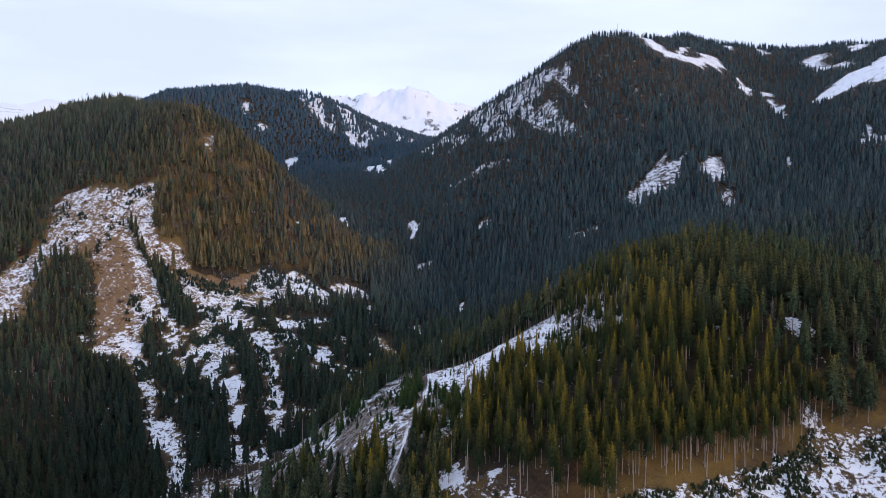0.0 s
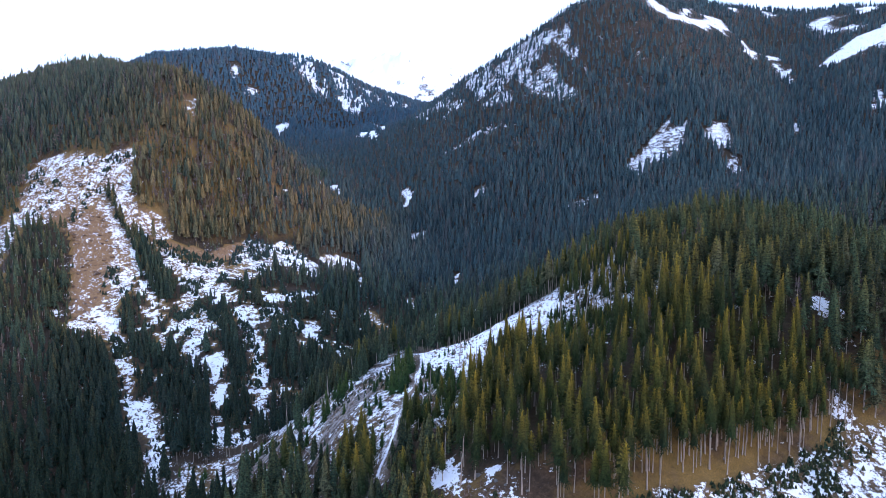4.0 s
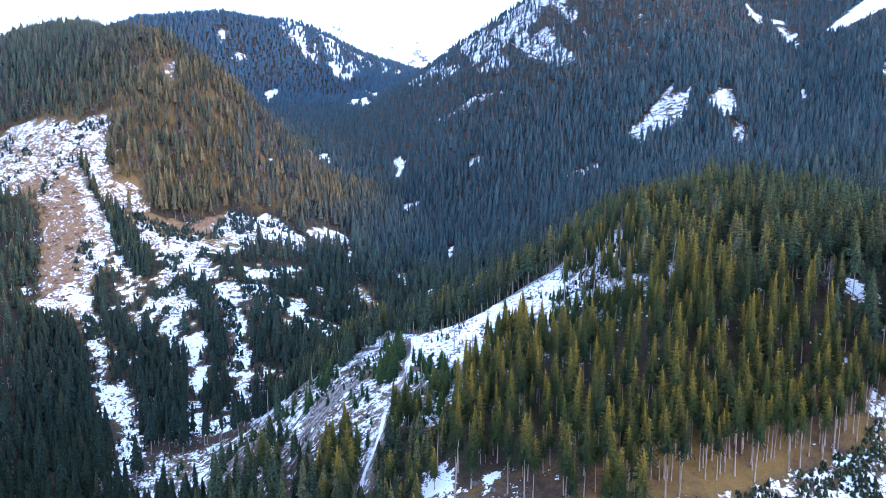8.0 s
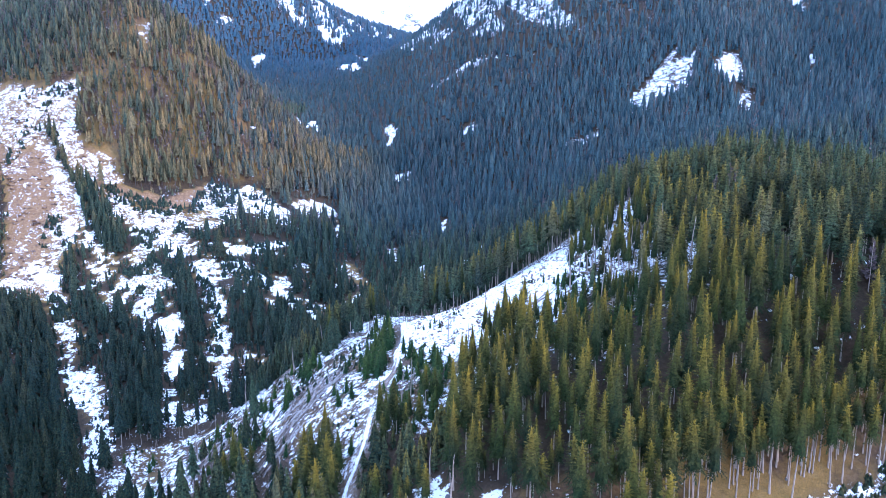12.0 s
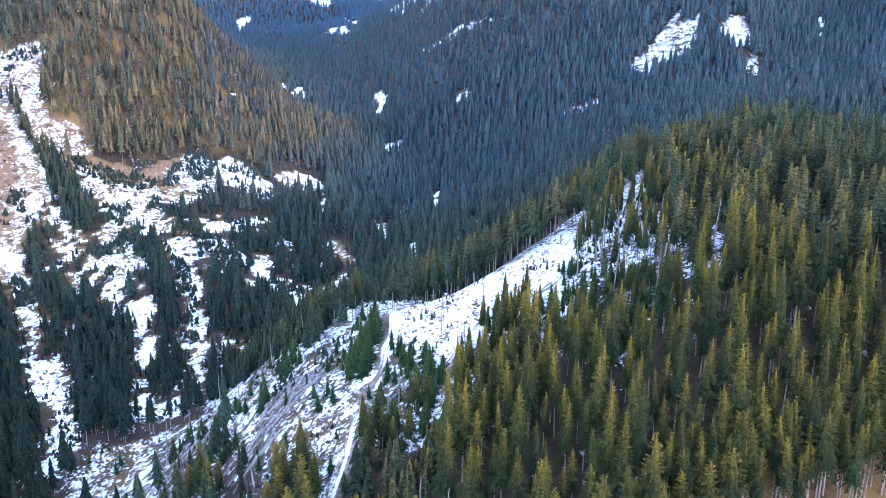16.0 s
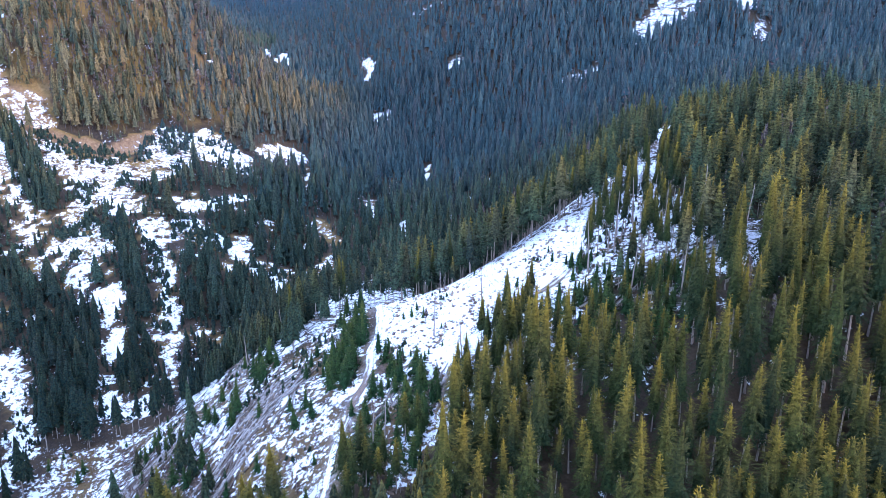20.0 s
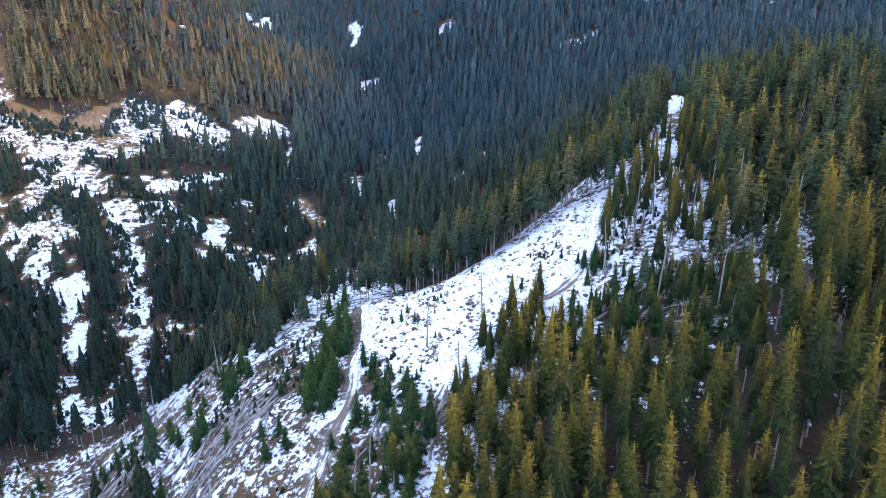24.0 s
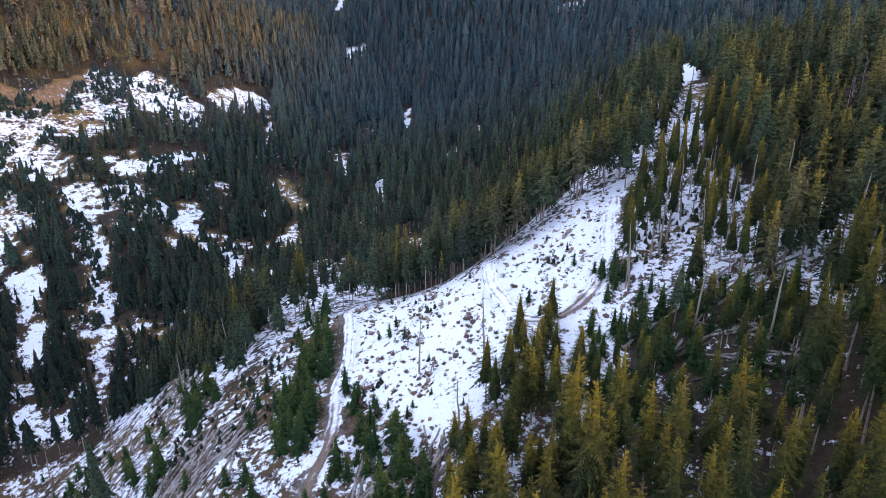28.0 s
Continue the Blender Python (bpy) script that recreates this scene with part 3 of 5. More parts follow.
# Thin forest with snow between the trees.
THINNED = {
    "ridge_edge": [(-8, 410), (30, 398), (50, 410), (77, 416), (100, 452), (130, 520), (118, 530), (85, 472), (60, 446), (20, 433), (-10, 433)],
    "valley_edge": [(-71, 433), (-54, 451), (-42, 465), (-25, 486), (-11, 490), (10, 480), (-5, 425), (-11, 418), (-30, 403), (-56, 402), (-86, 418), (-103, 455), (-90, 462)],
    "crest_snow": [(-60, 1450), (8, 1500), (62, 1420), (130, 1360), (200, 1290), (240, 1262), (222, 1204), (190, 1110), (140, 1140), (109, 1192), (73, 1228), (17, 1303), (-37, 1407)],
    "diagonal_gully": [(77, 1143), (89, 1118), (50, 1118), (1, 1118), (-3, 1150), (42, 1148)],
    "far_crest_snow": [(-405, 1975), (-343, 1990), (-256, 2020), (-134, 2075), (-90, 2020), (-108, 1960), (-136, 1857), (-210, 1864), (-283, 1868), (-353, 1891)],
    "thinned": [(64, 390), (97, 419), (115, 398), (112, 363), (104, 342), (90, 340), (77, 350), (81, 356), (74, 362), (59, 372)],
    "face_snow": [(308, 1161), (353, 1165), (341, 1115), (299, 1111)],
}
# Dense young spruce.
YOUNG = {
    "young_c": [(-117, 431), (-77, 383), (-44, 327), (-28, 303), (-21, 279), (-83, 337)],
    "young_b": [(-75, 235), (-20, 300), (-13, 340), (13, 334), (12, 300), (6, 262), (22, 228)],
    "young_a": [(-302, 577), (-254, 597), (-215, 619), (-162, 608), (-95, 617), (-39, 609), (-29, 521), (-42, 407), (-80, 440), (-120, 468), (-151, 451), (-158, 418), (-211, 413)],
}
# Low young trees at the rim of the clearing.
LOW = [(38, 322), (42, 345), (45, 357), (58, 353), (77, 352), (88, 345), (81, 326), (67, 311), (52, 315)]
# Tracks: width and line.
TRACKS = {
    "forest_track": (3.6, [(-46, 238), (-32, 256), (-22, 280), (-21, 288), (-18, 302), (-17, 318), (-14, 335), (-12, 344), (-10, 351), (-9, 363), (-10, 374), (-8, 386), (-7, 396), (-7, 406), (-9, 418), (-5, 425)]),
    "loop_track": (4.0, [(33, 408), (32, 394), (34, 382), (37, 371), (43, 365), (48, 367), (54, 373), (60, 386), (65, 401), (71, 418)]),
}
# The stand on the knoll, built tree by tree.
STAND = [(4, 262), (10, 252), (60, 255), (95, 260), (130, 273), (150, 285), (175, 300), (150, 345), (110, 372), (85, 356), (62, 347), (50, 340), (40, 325), (30, 308), (18, 294), (8, 280)]


def inside(poly, x, y):
    """Whether points lie inside an outline."""
    hit = np.zeros(np.shape(x), bool)
    for (ax, ay), (bx, by) in zip(poly, poly[1:] + poly[:1]):
        if ay != by:
            hit ^= ((ay > y) != (by > y)) & (x < (bx - ax) * (y - ay) / (by - ay) + ax)
    return hit


def from_line(line, x, y):
    """Distance from a line of points."""
    best = np.full(np.shape(x), 1e9)
    for (ax, ay), (bx, by) in zip(line, line[1:]):
        dx, dy = bx - ax, by - ay
        u = np.clip(((x - ax) * dx + (y - ay) * dy) / (dx * dx + dy * dy), 0, 1)
        best = np.minimum(best, np.hypot(x - ax - u * dx, y - ay - u * dy))
    return best


def thinned_at(x, y):
    """Whether the woods are thin here; high up the edge is ragged and streaked down the slope."""
    far = y > 900
    wx = x + np.where(far, rough(x, y, 90, 51) * 55 + rough(x, y, 14, 53) * 20, rough(x, y, 18, 41) * 2)
    wy = y + np.where(far, rough(x, y, 120, 57) * 70, rough(x, y, 18, 47) * 2)
    thin = np.zeros(np.shape(x), bool)
    for poly in THINNED.values():
        thin |= inside(poly, wx, wy)
    return thin & (~far | (rough(x + 0.25 * y, y * 0.35, 22, 59) > -0.12))


def snow_share(x, y):
    """Share of snow on the ground, and whether it is open."""
    fray = np.where(y < 720, 1.6, 0.0)
    wx = x + rough(x, y, 5, 43) * fray + rough(x, y, 18, 41) * np.where(y < 720, np.clip((y - 200) * 0.008, 1.2, 3), 9.0)
    wy = y + rough(x, y, 5, 49) * fray * 1.4 + rough(x, y, 18, 47) * np.where(y < 720, np.clip((y - 200) * 0.008, 1.2, 3), 9.0)
    share = np.full(np.shape(x), 0.13)
    is_open = np.zeros(np.shape(x), bool)
    for cover, poly in CLEARINGS.values():
        k = inside(poly, wx, wy)
        share[k] = cover if cover > 0 else 0.42
        is_open[k] = cover > 0
    # Snow gaps all through the young growth on the valley's far side.
    gaps = inside(YOUNG["young_a"], x, y) & (y > 470) & (x < -50) & (rough(x, y, 10, 33) + 0.5 * rough(x, y, 4, 35) > np.where(y > 530, 0.30, 0.5)) & ~is_open
    share[gaps] = 0.68
    is_open = is_open | gaps
    k = thinned_at(x, y) & ~is_open
    share[k] = np.where(y[k] < 600, 0.68, np.where(y[k] > 1750, 0.8, 0.62))
    share = np.where((x > -175) & (x < -15) & (y > 375) & (y < 520) & ~is_open, np.maximum(share, np.where(x > -95, 0.45, 0.30)), share)
    share = np.where(inside(LOW, x, y) & ~is_open, 0.3, share)
    rock = rough(x, y * 0.4, 45, 83) + 0.8 * rough(x, y, 14, 85) > 0.55
    share = np.where(y > 2350, np.where(rock, 0.55, 1.15), share)
    return share, is_open


def near_track(x, y):
    best = np.full(np.shape(x), 1e9)
    for width, line in TRACKS.values():
        best = np.minimum(best, from_line(line, x, y) - width / 2)
    return best


def build_mesh(name, verts, faces_flat, sizes, mats, mat_index=None, attributes=None, smooth=False):
    """A mesh from numpy arrays."""
    me = bpy.data.meshes.new(name)
    me.vertices.add(len(verts))
    me.vertices.foreach_set("co", np.asarray(verts, np.float32).ravel())
    me.loops.add(len(faces_flat))
    me.loops.foreach_set("vertex_index", np.asarray(faces_flat, np.int32))
    me.polygons.add(len(sizes))
    starts = np.concatenate([[0], np.cumsum(sizes)[:-1]])
    me.polygons.foreach_set("loop_start", starts.astype(np.int32))
    for m in mats:
        me.materials.append(m)
    if mat_index is not None:
        me.polygons.foreach_set("material_index", np.asarray(mat_index, np.int32))
    me.polygons.foreach_set("use_smooth", np.full(len(sizes), smooth))
    me.update(calc_edges=True)
    for key, values in (attributes or {}).items():
        a = me.attributes.new(key, "FLOAT", "POINT")
        a.data.foreach_set("value", np.asarray(values, np.float32))
    return me


def build_ground():
    ny, nx = MX.shape
    share, is_open = snow_share(MX, MY)
    grass = inside(CLEARINGS["bare_grass"][1], MX, MY) * 0.9
    grass = np.maximum(grass, inside(CLEARINGS["clearcut"][1], MX, MY) * 0.7)
    for name in ("rock_a", "rock_c"):
        grass = np.maximum(grass, inside(CLEARINGS[name][1], MX, MY) * 1.0)
    grass = np.maximum(grass, inside(CLEARINGS["edge_grass"][1], MX, MY) * 0.95)
    grass = np.maximum(grass, is_open * (MY < 800) * np.where(MY < 490, 0.07, 0.2))
    # Brown grass shows here; the straw also stands in for sunlight between the trees.
    sunny = np.clip((-50 - MX) / 40, 0, 1) * np.clip((MX + 420) / 60, 0, 1) * (MY > 640) * (MY < 900) * np.clip((MZ - 190) / 20, 0, 1)
    grass = np.maximum(grass, sunny * np.clip(0.3 + 0.6 * rough(MX, MY, 30, 91), 0.05, 0.8))
    floor = np.clip(1 - np.abs(MY - 268 - (MX - 75) * 0.25) / 14, 0, 1) * (MX > 10) * (MX < 220) * ~is_open
    share = np.where(inside(STAND, MX, MY) & (MY > 290), np.maximum(share, 0.2), share)
    share = np.where(floor > 0.1, 0.05, share)
    grass = np.maximum(grass, np.minimum(floor * 1.4, 0.20))
    track = np.clip(0.9 - near_track(MX, MY) / 1.2, 0, 1) * 0.35
    z = MZ + np.where(is_open, rough(MX, MY, 5, 77, 2) * 0.5, 0) * (track < 0.1)
    q = np.arange(ny * nx).reshape(ny, nx)
    faces = np.stack([q[:-1, :-1], q[:-1, 1:], q[1:, 1:], q[1:, :-1]], -1).reshape(-1, 4)
    me = build_mesh("ground", np.stack([MX, MY, z], -1).reshape(-1, 3), faces.ravel(), np.full(len(faces), 4), [GROUND],
                    attributes={"snow": share.ravel(), "grass": grass.ravel(), "track": track.ravel()}, smooth=True)
    return tagged(new("ground", me), "steep mountain ground with patchy snow, needles and brown grass", "ground", kind="structure")


build_ground()


def build_tracks():
    """The driven forest tracks: a strip with two sunken ruts that follows the slope."""
    for name, (width, line) in TRACKS.items():
        pts = []
        for (ax, ay), (bx, by) in zip(line, line[1:]):
            n = max(1, int(math.hypot(bx - ax, by - ay) / 1.5))
            pts += [(ax + (bx - ax) * k / n, ay + (by - ay) * k / n) for k in range(n)]
        pts = np.array(pts + [line[-1]], float)
        for _ in range(6):
            pts[1:-1] = (pts[:-2] + 2 * pts[1:-1] + pts[2:]) / 4
        pts[1:-1, 0] += rough(pts[1:-1, 0] * 0, pts[1:-1, 1], 9, 61) * 0.8
        way = np.gradient(pts, axis=0)
        way /= np.hypot(*way.T)[:, None]
        across = np.linspace(-1, 1, 13)
        rut = np.exp(-((np.abs(across) - 0.45) / 0.17) ** 2)
        lift = np.where(np.abs(across) > 0.95, -0.35, 0.2) - 0.08 * rut
        half = (width / 2) * (np.interp(pts[:, 1], [300, 335, 360], [0.42, 0.6, 1.0]) * (1 + 0.3 * rough(pts[:, 0], pts[:, 1], 4, 63)))[:, None]
        x = pts[:, 0, None] - way[:, 1, None] * across * half
        y = pts[:, 1, None] + way[:, 0, None] * across * half
        z = ground(x, y) * 0.6 + ground(pts[:, 0], pts[:, 1])[:, None] * 0.4 + lift + rough(x, y, 2.2, 91, 2) * 0.06
        z = np.maximum(z, ground(x, y) + np.where(np.abs(across) > 0.95, -0.4, 0.10))
        n, m = x.shape
        q = np.arange(n * m).reshape(n, m)
        f = np.stack([q[:-1, :-1], q[1:, :-1], q[1:, 1:], q[:-1, 1:]], -1).reshape(-1, 4)
        me = build_mesh("road", np.stack([x, y, z], -1).reshape(-1, 3), f.ravel(), np.full(len(f), 4), [TRACK], attributes={"rut": np.tile(rut, n), "muddy": (np.exp(-((y - 344) / 16) ** 2) if name == "forest_track" else 0.6 * np.exp(-((y - 367) / 7) ** 2)).ravel(), "verge": np.tile(np.clip(np.abs(across) * 2.2 - 1.1, 0, 1), n)}, smooth=True)
        tagged(new("road", me), "snow-covered forest track with muddy brown ruts", "road", kind="structure")


build_tracks()


# ---------------------------------------------------------------- forest
rng = np.random.default_rng(7)


def tier_template(tiers, sides, base, seed, trunk=True):
    """A spruce one metre high and about one metre in radius: overlapping skirts of boughs with a ragged, drooping rim,
    on a trunk. Vertices, triangles, painted sun on the tips, trunk flags.
    """
    r = np.random.default_rng(seed)
    v, f, shoots, wood = [], [], [], []
    # colour runs from dark low skirts to a top painted as sunlit
    for k in range(tiers):
        a0, a1 = k / tiers, min(1.0, (k + 1.8) / tiers)
        reach = (1 - a0) ** 0.9 * (0.78 + 0.22 * min(1, 4 * a0 + 0.2)) + 0.05
        top = len(v)
        v.append((r.normal(0, 0.02), r.normal(0, 0.02), base + (1 - base) * a1)), shoots.append(0.05 + 0.85 * a1 ** 1.5 if k == tiers - 1 else 0.5 * a1 ** 2)
        turn = r.uniform(0, 6.28)
        for q in range(sides):
            ang = turn + (q + r.uniform(-0.25, 0.25)) * 2 * math.pi / sides
            out = q % 2 == 0
            rad = reach * (1.05 if out else 0.58) * r.uniform(0.8, 1.15)
            z = base + (1 - base) * a0 + (-0.025 if out else 0.03) + r.normal(0, 0.012)
            v.append((rad * math.cos(ang), rad * math.sin(ang), max(z, -0.03))), shoots.append(0.06 + 0.85 * a0 ** 1.3 if out else 0.05 * a0)
        for q in range(sides):
            f.append((top, top + 1 + q, top + 1 + (q + 1) % sides)), wood.append(0)
    if trunk:
        k = len(v)
        for z, w in ((-0.03, 0.062), (base + 0.3 * (1 - base), 0.04)):
            for q in range(3):
                v.append((w * math.cos(q * 2.1), w * math.sin(q * 2.1), z)), shoots.append(0)
        for q in range(3):
            a, b = k + q, k + (q + 1) % 3
            f += [(a, b, b + 3), (a, b + 3, a + 3)]
            wood += [1, 1]
    return np.array(v), np.array(f), np.array(shoots), np.array(wood)


def crown_arrays(r, height, crown_base, reach, whorls, per=None, pieces=5):
    """A spruce crown: a slim inner cone of needles with less painted gold and drooping boughs in whorls, each a spine
    with side twigs that leave gaps between them.
    """
    v, f, shoots = [], [], []
    lopsided, belly = r.uniform(0, 6.28), r.uniform(0.72, 0.92)

    def outline(a):
        return reach * 1.08 * (1 - a) ** 0.95 * (belly + (1 - belly) * min(1, 3.0 * (a + 0.05)))
    levels, around = (7, 7) if per is None else (4, 7)
    for k in range(levels):
        a = k / levels
        for j in range(around):
            w = outline(a) * r.uniform(0.36, 0.62)
            v.append((w * math.cos(j * 6.2832 / around), w * math.sin(j * 6.2832 / around), crown_base + (height - crown_base) * a + r.uniform(-0.5, 0.5))), shoots.append(0.75 * a ** 2)
    v.append((0, 0, height * 0.99)), shoots.append(0.9)
    for k in range(levels - 1):
        for j in range(around):
            a, b = k * around + j, k * around + (j + 1) % around
            f += [(a, b, b + around), (a, b + around, a + around)]
    for j in range(around):
        f.append(((levels - 1) * around + j, (levels - 1) * around + (j + 1) % around, levels * around))
    fill = 0.62 if pieces > 3 else 1.0
    for k in range(whorls):
        a = min(max((k + r.uniform(-0.45, 0.45)) / whorls, 0), 0.985)
        z0 = crown_base + (height - crown_base) * a
        full = outline(a)
        for j in range((r.integers(8, 11) if a < 0.85 else 6) if per is None else per):
            ang = r.uniform(0, 6.28)
            ln = (full * r.uniform(0.72, 1.12) + 0.2) * (1 + 0.12 * math.cos(ang - lopsided))
            c, s = math.cos(ang), math.sin(ang)
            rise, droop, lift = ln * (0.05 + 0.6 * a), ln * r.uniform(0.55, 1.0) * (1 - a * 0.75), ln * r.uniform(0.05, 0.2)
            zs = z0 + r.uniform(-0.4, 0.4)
            # painted sunlight: the tip colour gains towards the crown's top
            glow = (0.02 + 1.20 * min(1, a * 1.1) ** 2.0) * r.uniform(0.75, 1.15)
            spine = []
            for q in range(pieces + 1):
                u = 0.15 + 0.85 * q / pieces
                spine.append((c * ln * u, s * ln * u, zs + rise * u - droop * u * u + lift * u ** 4))
            for q in range(pieces):
                u = (q + 0.5) / pieces
                (x0, y0, h0), (x1, y1, h1) = spine[q], spine[q + 1]
                xm, ym, hm = x0 + (x1 - x0) * fill, y0 + (y1 - y0) * fill, h0 + (h1 - h0) * fill
                wide = (0.45 + 0.55 * math.sin(math.pi * min(1, u * 0.85 + 0.12))) * ((0.11 + 0.14 * ln) if pieces > 3 else (0.10 + 0.17 * ln))
                for side in (-1, 1):
                    w, hang, ahead = wide * r.uniform(0.6, 1.3), wide * r.uniform(0.2, 0.85), r.uniform(0.3, 0.7)
                    i = len(v)
                    v += [(x0, y0, h0 + 0.04), (xm, ym, hm), (xm + c * w * ahead - s * side * w, ym + s * w * ahead + c * side * w, hm - hang)]
                    f.append((i, i + 1, i + 2))
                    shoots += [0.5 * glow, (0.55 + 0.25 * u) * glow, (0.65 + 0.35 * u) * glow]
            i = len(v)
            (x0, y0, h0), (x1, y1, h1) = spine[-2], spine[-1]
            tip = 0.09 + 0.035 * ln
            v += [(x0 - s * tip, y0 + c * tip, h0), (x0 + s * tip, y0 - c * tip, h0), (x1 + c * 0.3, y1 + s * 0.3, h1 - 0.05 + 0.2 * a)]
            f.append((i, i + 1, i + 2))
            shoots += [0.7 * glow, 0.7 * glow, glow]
    return v, f, shoots


def crown_template(seed, crown_base, whorls, per, pieces):
    """A spruce one metre high and one metre in radius, for the woods."""
    r = np.random.default_rng(seed)
    v, f, shoots = crown_arrays(r, 24.0, 24.0 * crown_base, 3.7, whorls, per, pieces)
    v = [(x / 3, y / 3, z / 24) for x, y, z in v]
    k, wood = len(v), [0] * len(f)
    for z, w in ((-0.03, 0.07), (crown_base + 0.5 * (1 - crown_base), 0.045)):
        for q in range(4):
            v.append((w * math.cos(q * 1.571), w * math.sin(q * 1.571), z)), shoots.append(0)
    for q in range(4):
        a, b = k + q, k + (q + 1) % 4
        f += [(a, b, b + 4), (a, b + 4, a + 4)]
        wood += [1, 1]
    return np.array(v), np.array(f), np.array(shoots), np.array(wood)


def bare_template(seed, branches):
    """A leafless larch: a thin trunk with rising twigs."""
    r = np.random.default_rng(seed)
    v, f = [], []
    for z, w in ((-0.03, 0.07), (1, 0.01)):
        for j in range(3):
            v.append((w * math.cos(j * 2.1), w * math.sin(j * 2.1), z))
    for j in range(3):
        a, b = j, (j + 1) % 3
        f += [(a, b, b + 3), (a, b + 3, a + 3)]
    for k in range(branches):
        z = 0.25 + 0.72 * (k + r.random()) / branches
        reach, ang = (1.05 - z) * r.uniform(0.7, 1.1) + 0.08, r.uniform(0, 6.28)
        c, s, w = math.cos(ang), math.sin(ang), 0.09
        i = len(v)
        v += [(0, 0, z), (c * reach - s * w, s * reach + c * w, z + 0.05), (c * reach + s * w, s * reach - c * w, z + 0.02), (c * reach * 0.6, s * reach * 0.6, z - 0.05)]
        f += [(i, i + 1, i + 2), (i, i + 2, i + 3)]
    return np.array(v), np.array(f), np.zeros(len(v)), np.array([1] * 6 + [0] * (len(f) - 6))


def forest_mesh(name, templates, x, y, height, radius, mats, tint, dry=None, young=1.0):
    """All the trees of one wood in one mesh."""
    drift = y + rng.normal(0, 22, len(y))
    # Blue haze painted into the needles, stronger with distance.
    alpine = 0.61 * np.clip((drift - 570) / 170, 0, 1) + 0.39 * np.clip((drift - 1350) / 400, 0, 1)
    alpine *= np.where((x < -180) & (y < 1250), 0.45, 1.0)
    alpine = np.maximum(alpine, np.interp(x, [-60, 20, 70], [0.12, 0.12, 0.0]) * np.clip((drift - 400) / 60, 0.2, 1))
    # Sunlight painted as gold crown tips, strongest on the knoll; young scales it.
    gold = np.where(y < 420, np.interp(x, [-20, 5], [0.2, 1.0]), np.interp(x, [-60, 40, 130], [0.15, 0.35, 0.55]) * np.interp(y, [440, 470], [1.25, 0.72]))
    gold = np.where((x > -75) & (x < 95) & (y > 418) & (y < 530), np.minimum(gold * 1.7, 0.75), gold)
    gold = np.where(y < 640, gold, 0.35) * young
    gold = np.where((x < -245) & (y > 520) & (y < 650), 0.5 * young, np.where((x < -90) & (y < 480), 0.05, gold))
    # a few trees at random are browner
    dry = np.where(rng.random(len(x)) < 0.10, 0.3, 0.0) if dry is None else dry
    gold = np.where(x > 120, np.minimum(gold, np.interp(x, [120, 185], [0.8, 0.25])), gold)
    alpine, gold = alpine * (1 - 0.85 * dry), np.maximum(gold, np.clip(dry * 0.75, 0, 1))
    vs, fs, ts, ss, ms, al, dr, start = [], [], [], [], [], [], [], 0
    z = ground(x, y)
    pick = rng.integers(0, len(templates), len(x))
    for k, (tv, tf, tsh, tw) in enumerate(templates):
        i = np.flatnonzero(pick == k)
        if not len(i):
            continue
        a = rng.uniform(0, 6.28, len(i))
        c, s = np.cos(a)[:, None], np.sin(a)[:, None]
        lx, ly = rng.normal(0, 0.015, (2, len(i), 1)) * height[i][:, None]
        px = (tv[:, 0] * c - tv[:, 1] * s) * radius[i][:, None] + x[i][:, None] + lx * tv[:, 2]
        py = (tv[:, 0] * s + tv[:, 1] * c) * radius[i][:, None] + y[i][:, None] + ly * tv[:, 2]
        pz = tv[:, 2] * height[i][:, None] + z[i][:, None]
        vs.append(np.stack([px, py, pz], -1).reshape(-1, 3))
        fs.append((tf[None] + (np.arange(len(i)) * len(tv))[:, None, None] + start).reshape(-1, 3))
        ts.append(np.repeat(tint[i], len(tv))), ss.append((tsh[None] * gold[i][:, None]).ravel()), ms.append(np.tile(tw, len(i)))
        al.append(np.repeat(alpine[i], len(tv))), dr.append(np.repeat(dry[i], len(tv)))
        start += len(i) * len(tv)
    f = np.concatenate(fs)
    return build_mesh(name, np.concatenate(vs), f.ravel(), np.full(len(f), 3), mats, np.concatenate(ms),
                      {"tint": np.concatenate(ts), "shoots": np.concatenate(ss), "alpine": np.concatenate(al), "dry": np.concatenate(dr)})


def scatter(x0, x1, y0, y1, gap):
    """Jittered grid of tree places."""
    gx, gy = np.meshgrid(np.arange(x0, x1, gap), np.arange(y0, y1, gap))
    gx, gy = gx.ravel(), gy.ravel()
    return gx + rng.uniform(-0.48, 0.48, len(gx)) * gap, gy + rng.uniform(-0.48, 0.48, len(gy)) * gap


def wooded(x, y):
    """Keeps the places where old trees stand."""
    share, is_open = snow_share(x, y)
    keep = ~is_open & (near_track(x, y) > 2.0) & (y < 2250)
    return keep & (~thinned_at(x, y) | (rng.random(len(x)) < np.where(y < 600, np.where(x > -8, 0.62, 0.4), np.where(y > 1750, 0.32, 0.55))))


def is_young(x, y):
    k = np.zeros(len(x), bool)
    for poly in YOUNG.values():
        k |= inside(poly, x, y)
    return k


def lower_at_openings(x, y, h, reach, low):
    """Lowers the trees at the rim of an opening so that its snow stays in the camera's view."""
    for dx, dy in ((0, reach), (0, -reach), (reach, 0), (-reach, 0), (0, 2 * reach)):
        h = np.where(snow_share(x + dx, y + dy)[1], np.minimum(h, low * rng.uniform(0.6, 1.2, len(x))), h)
    return h


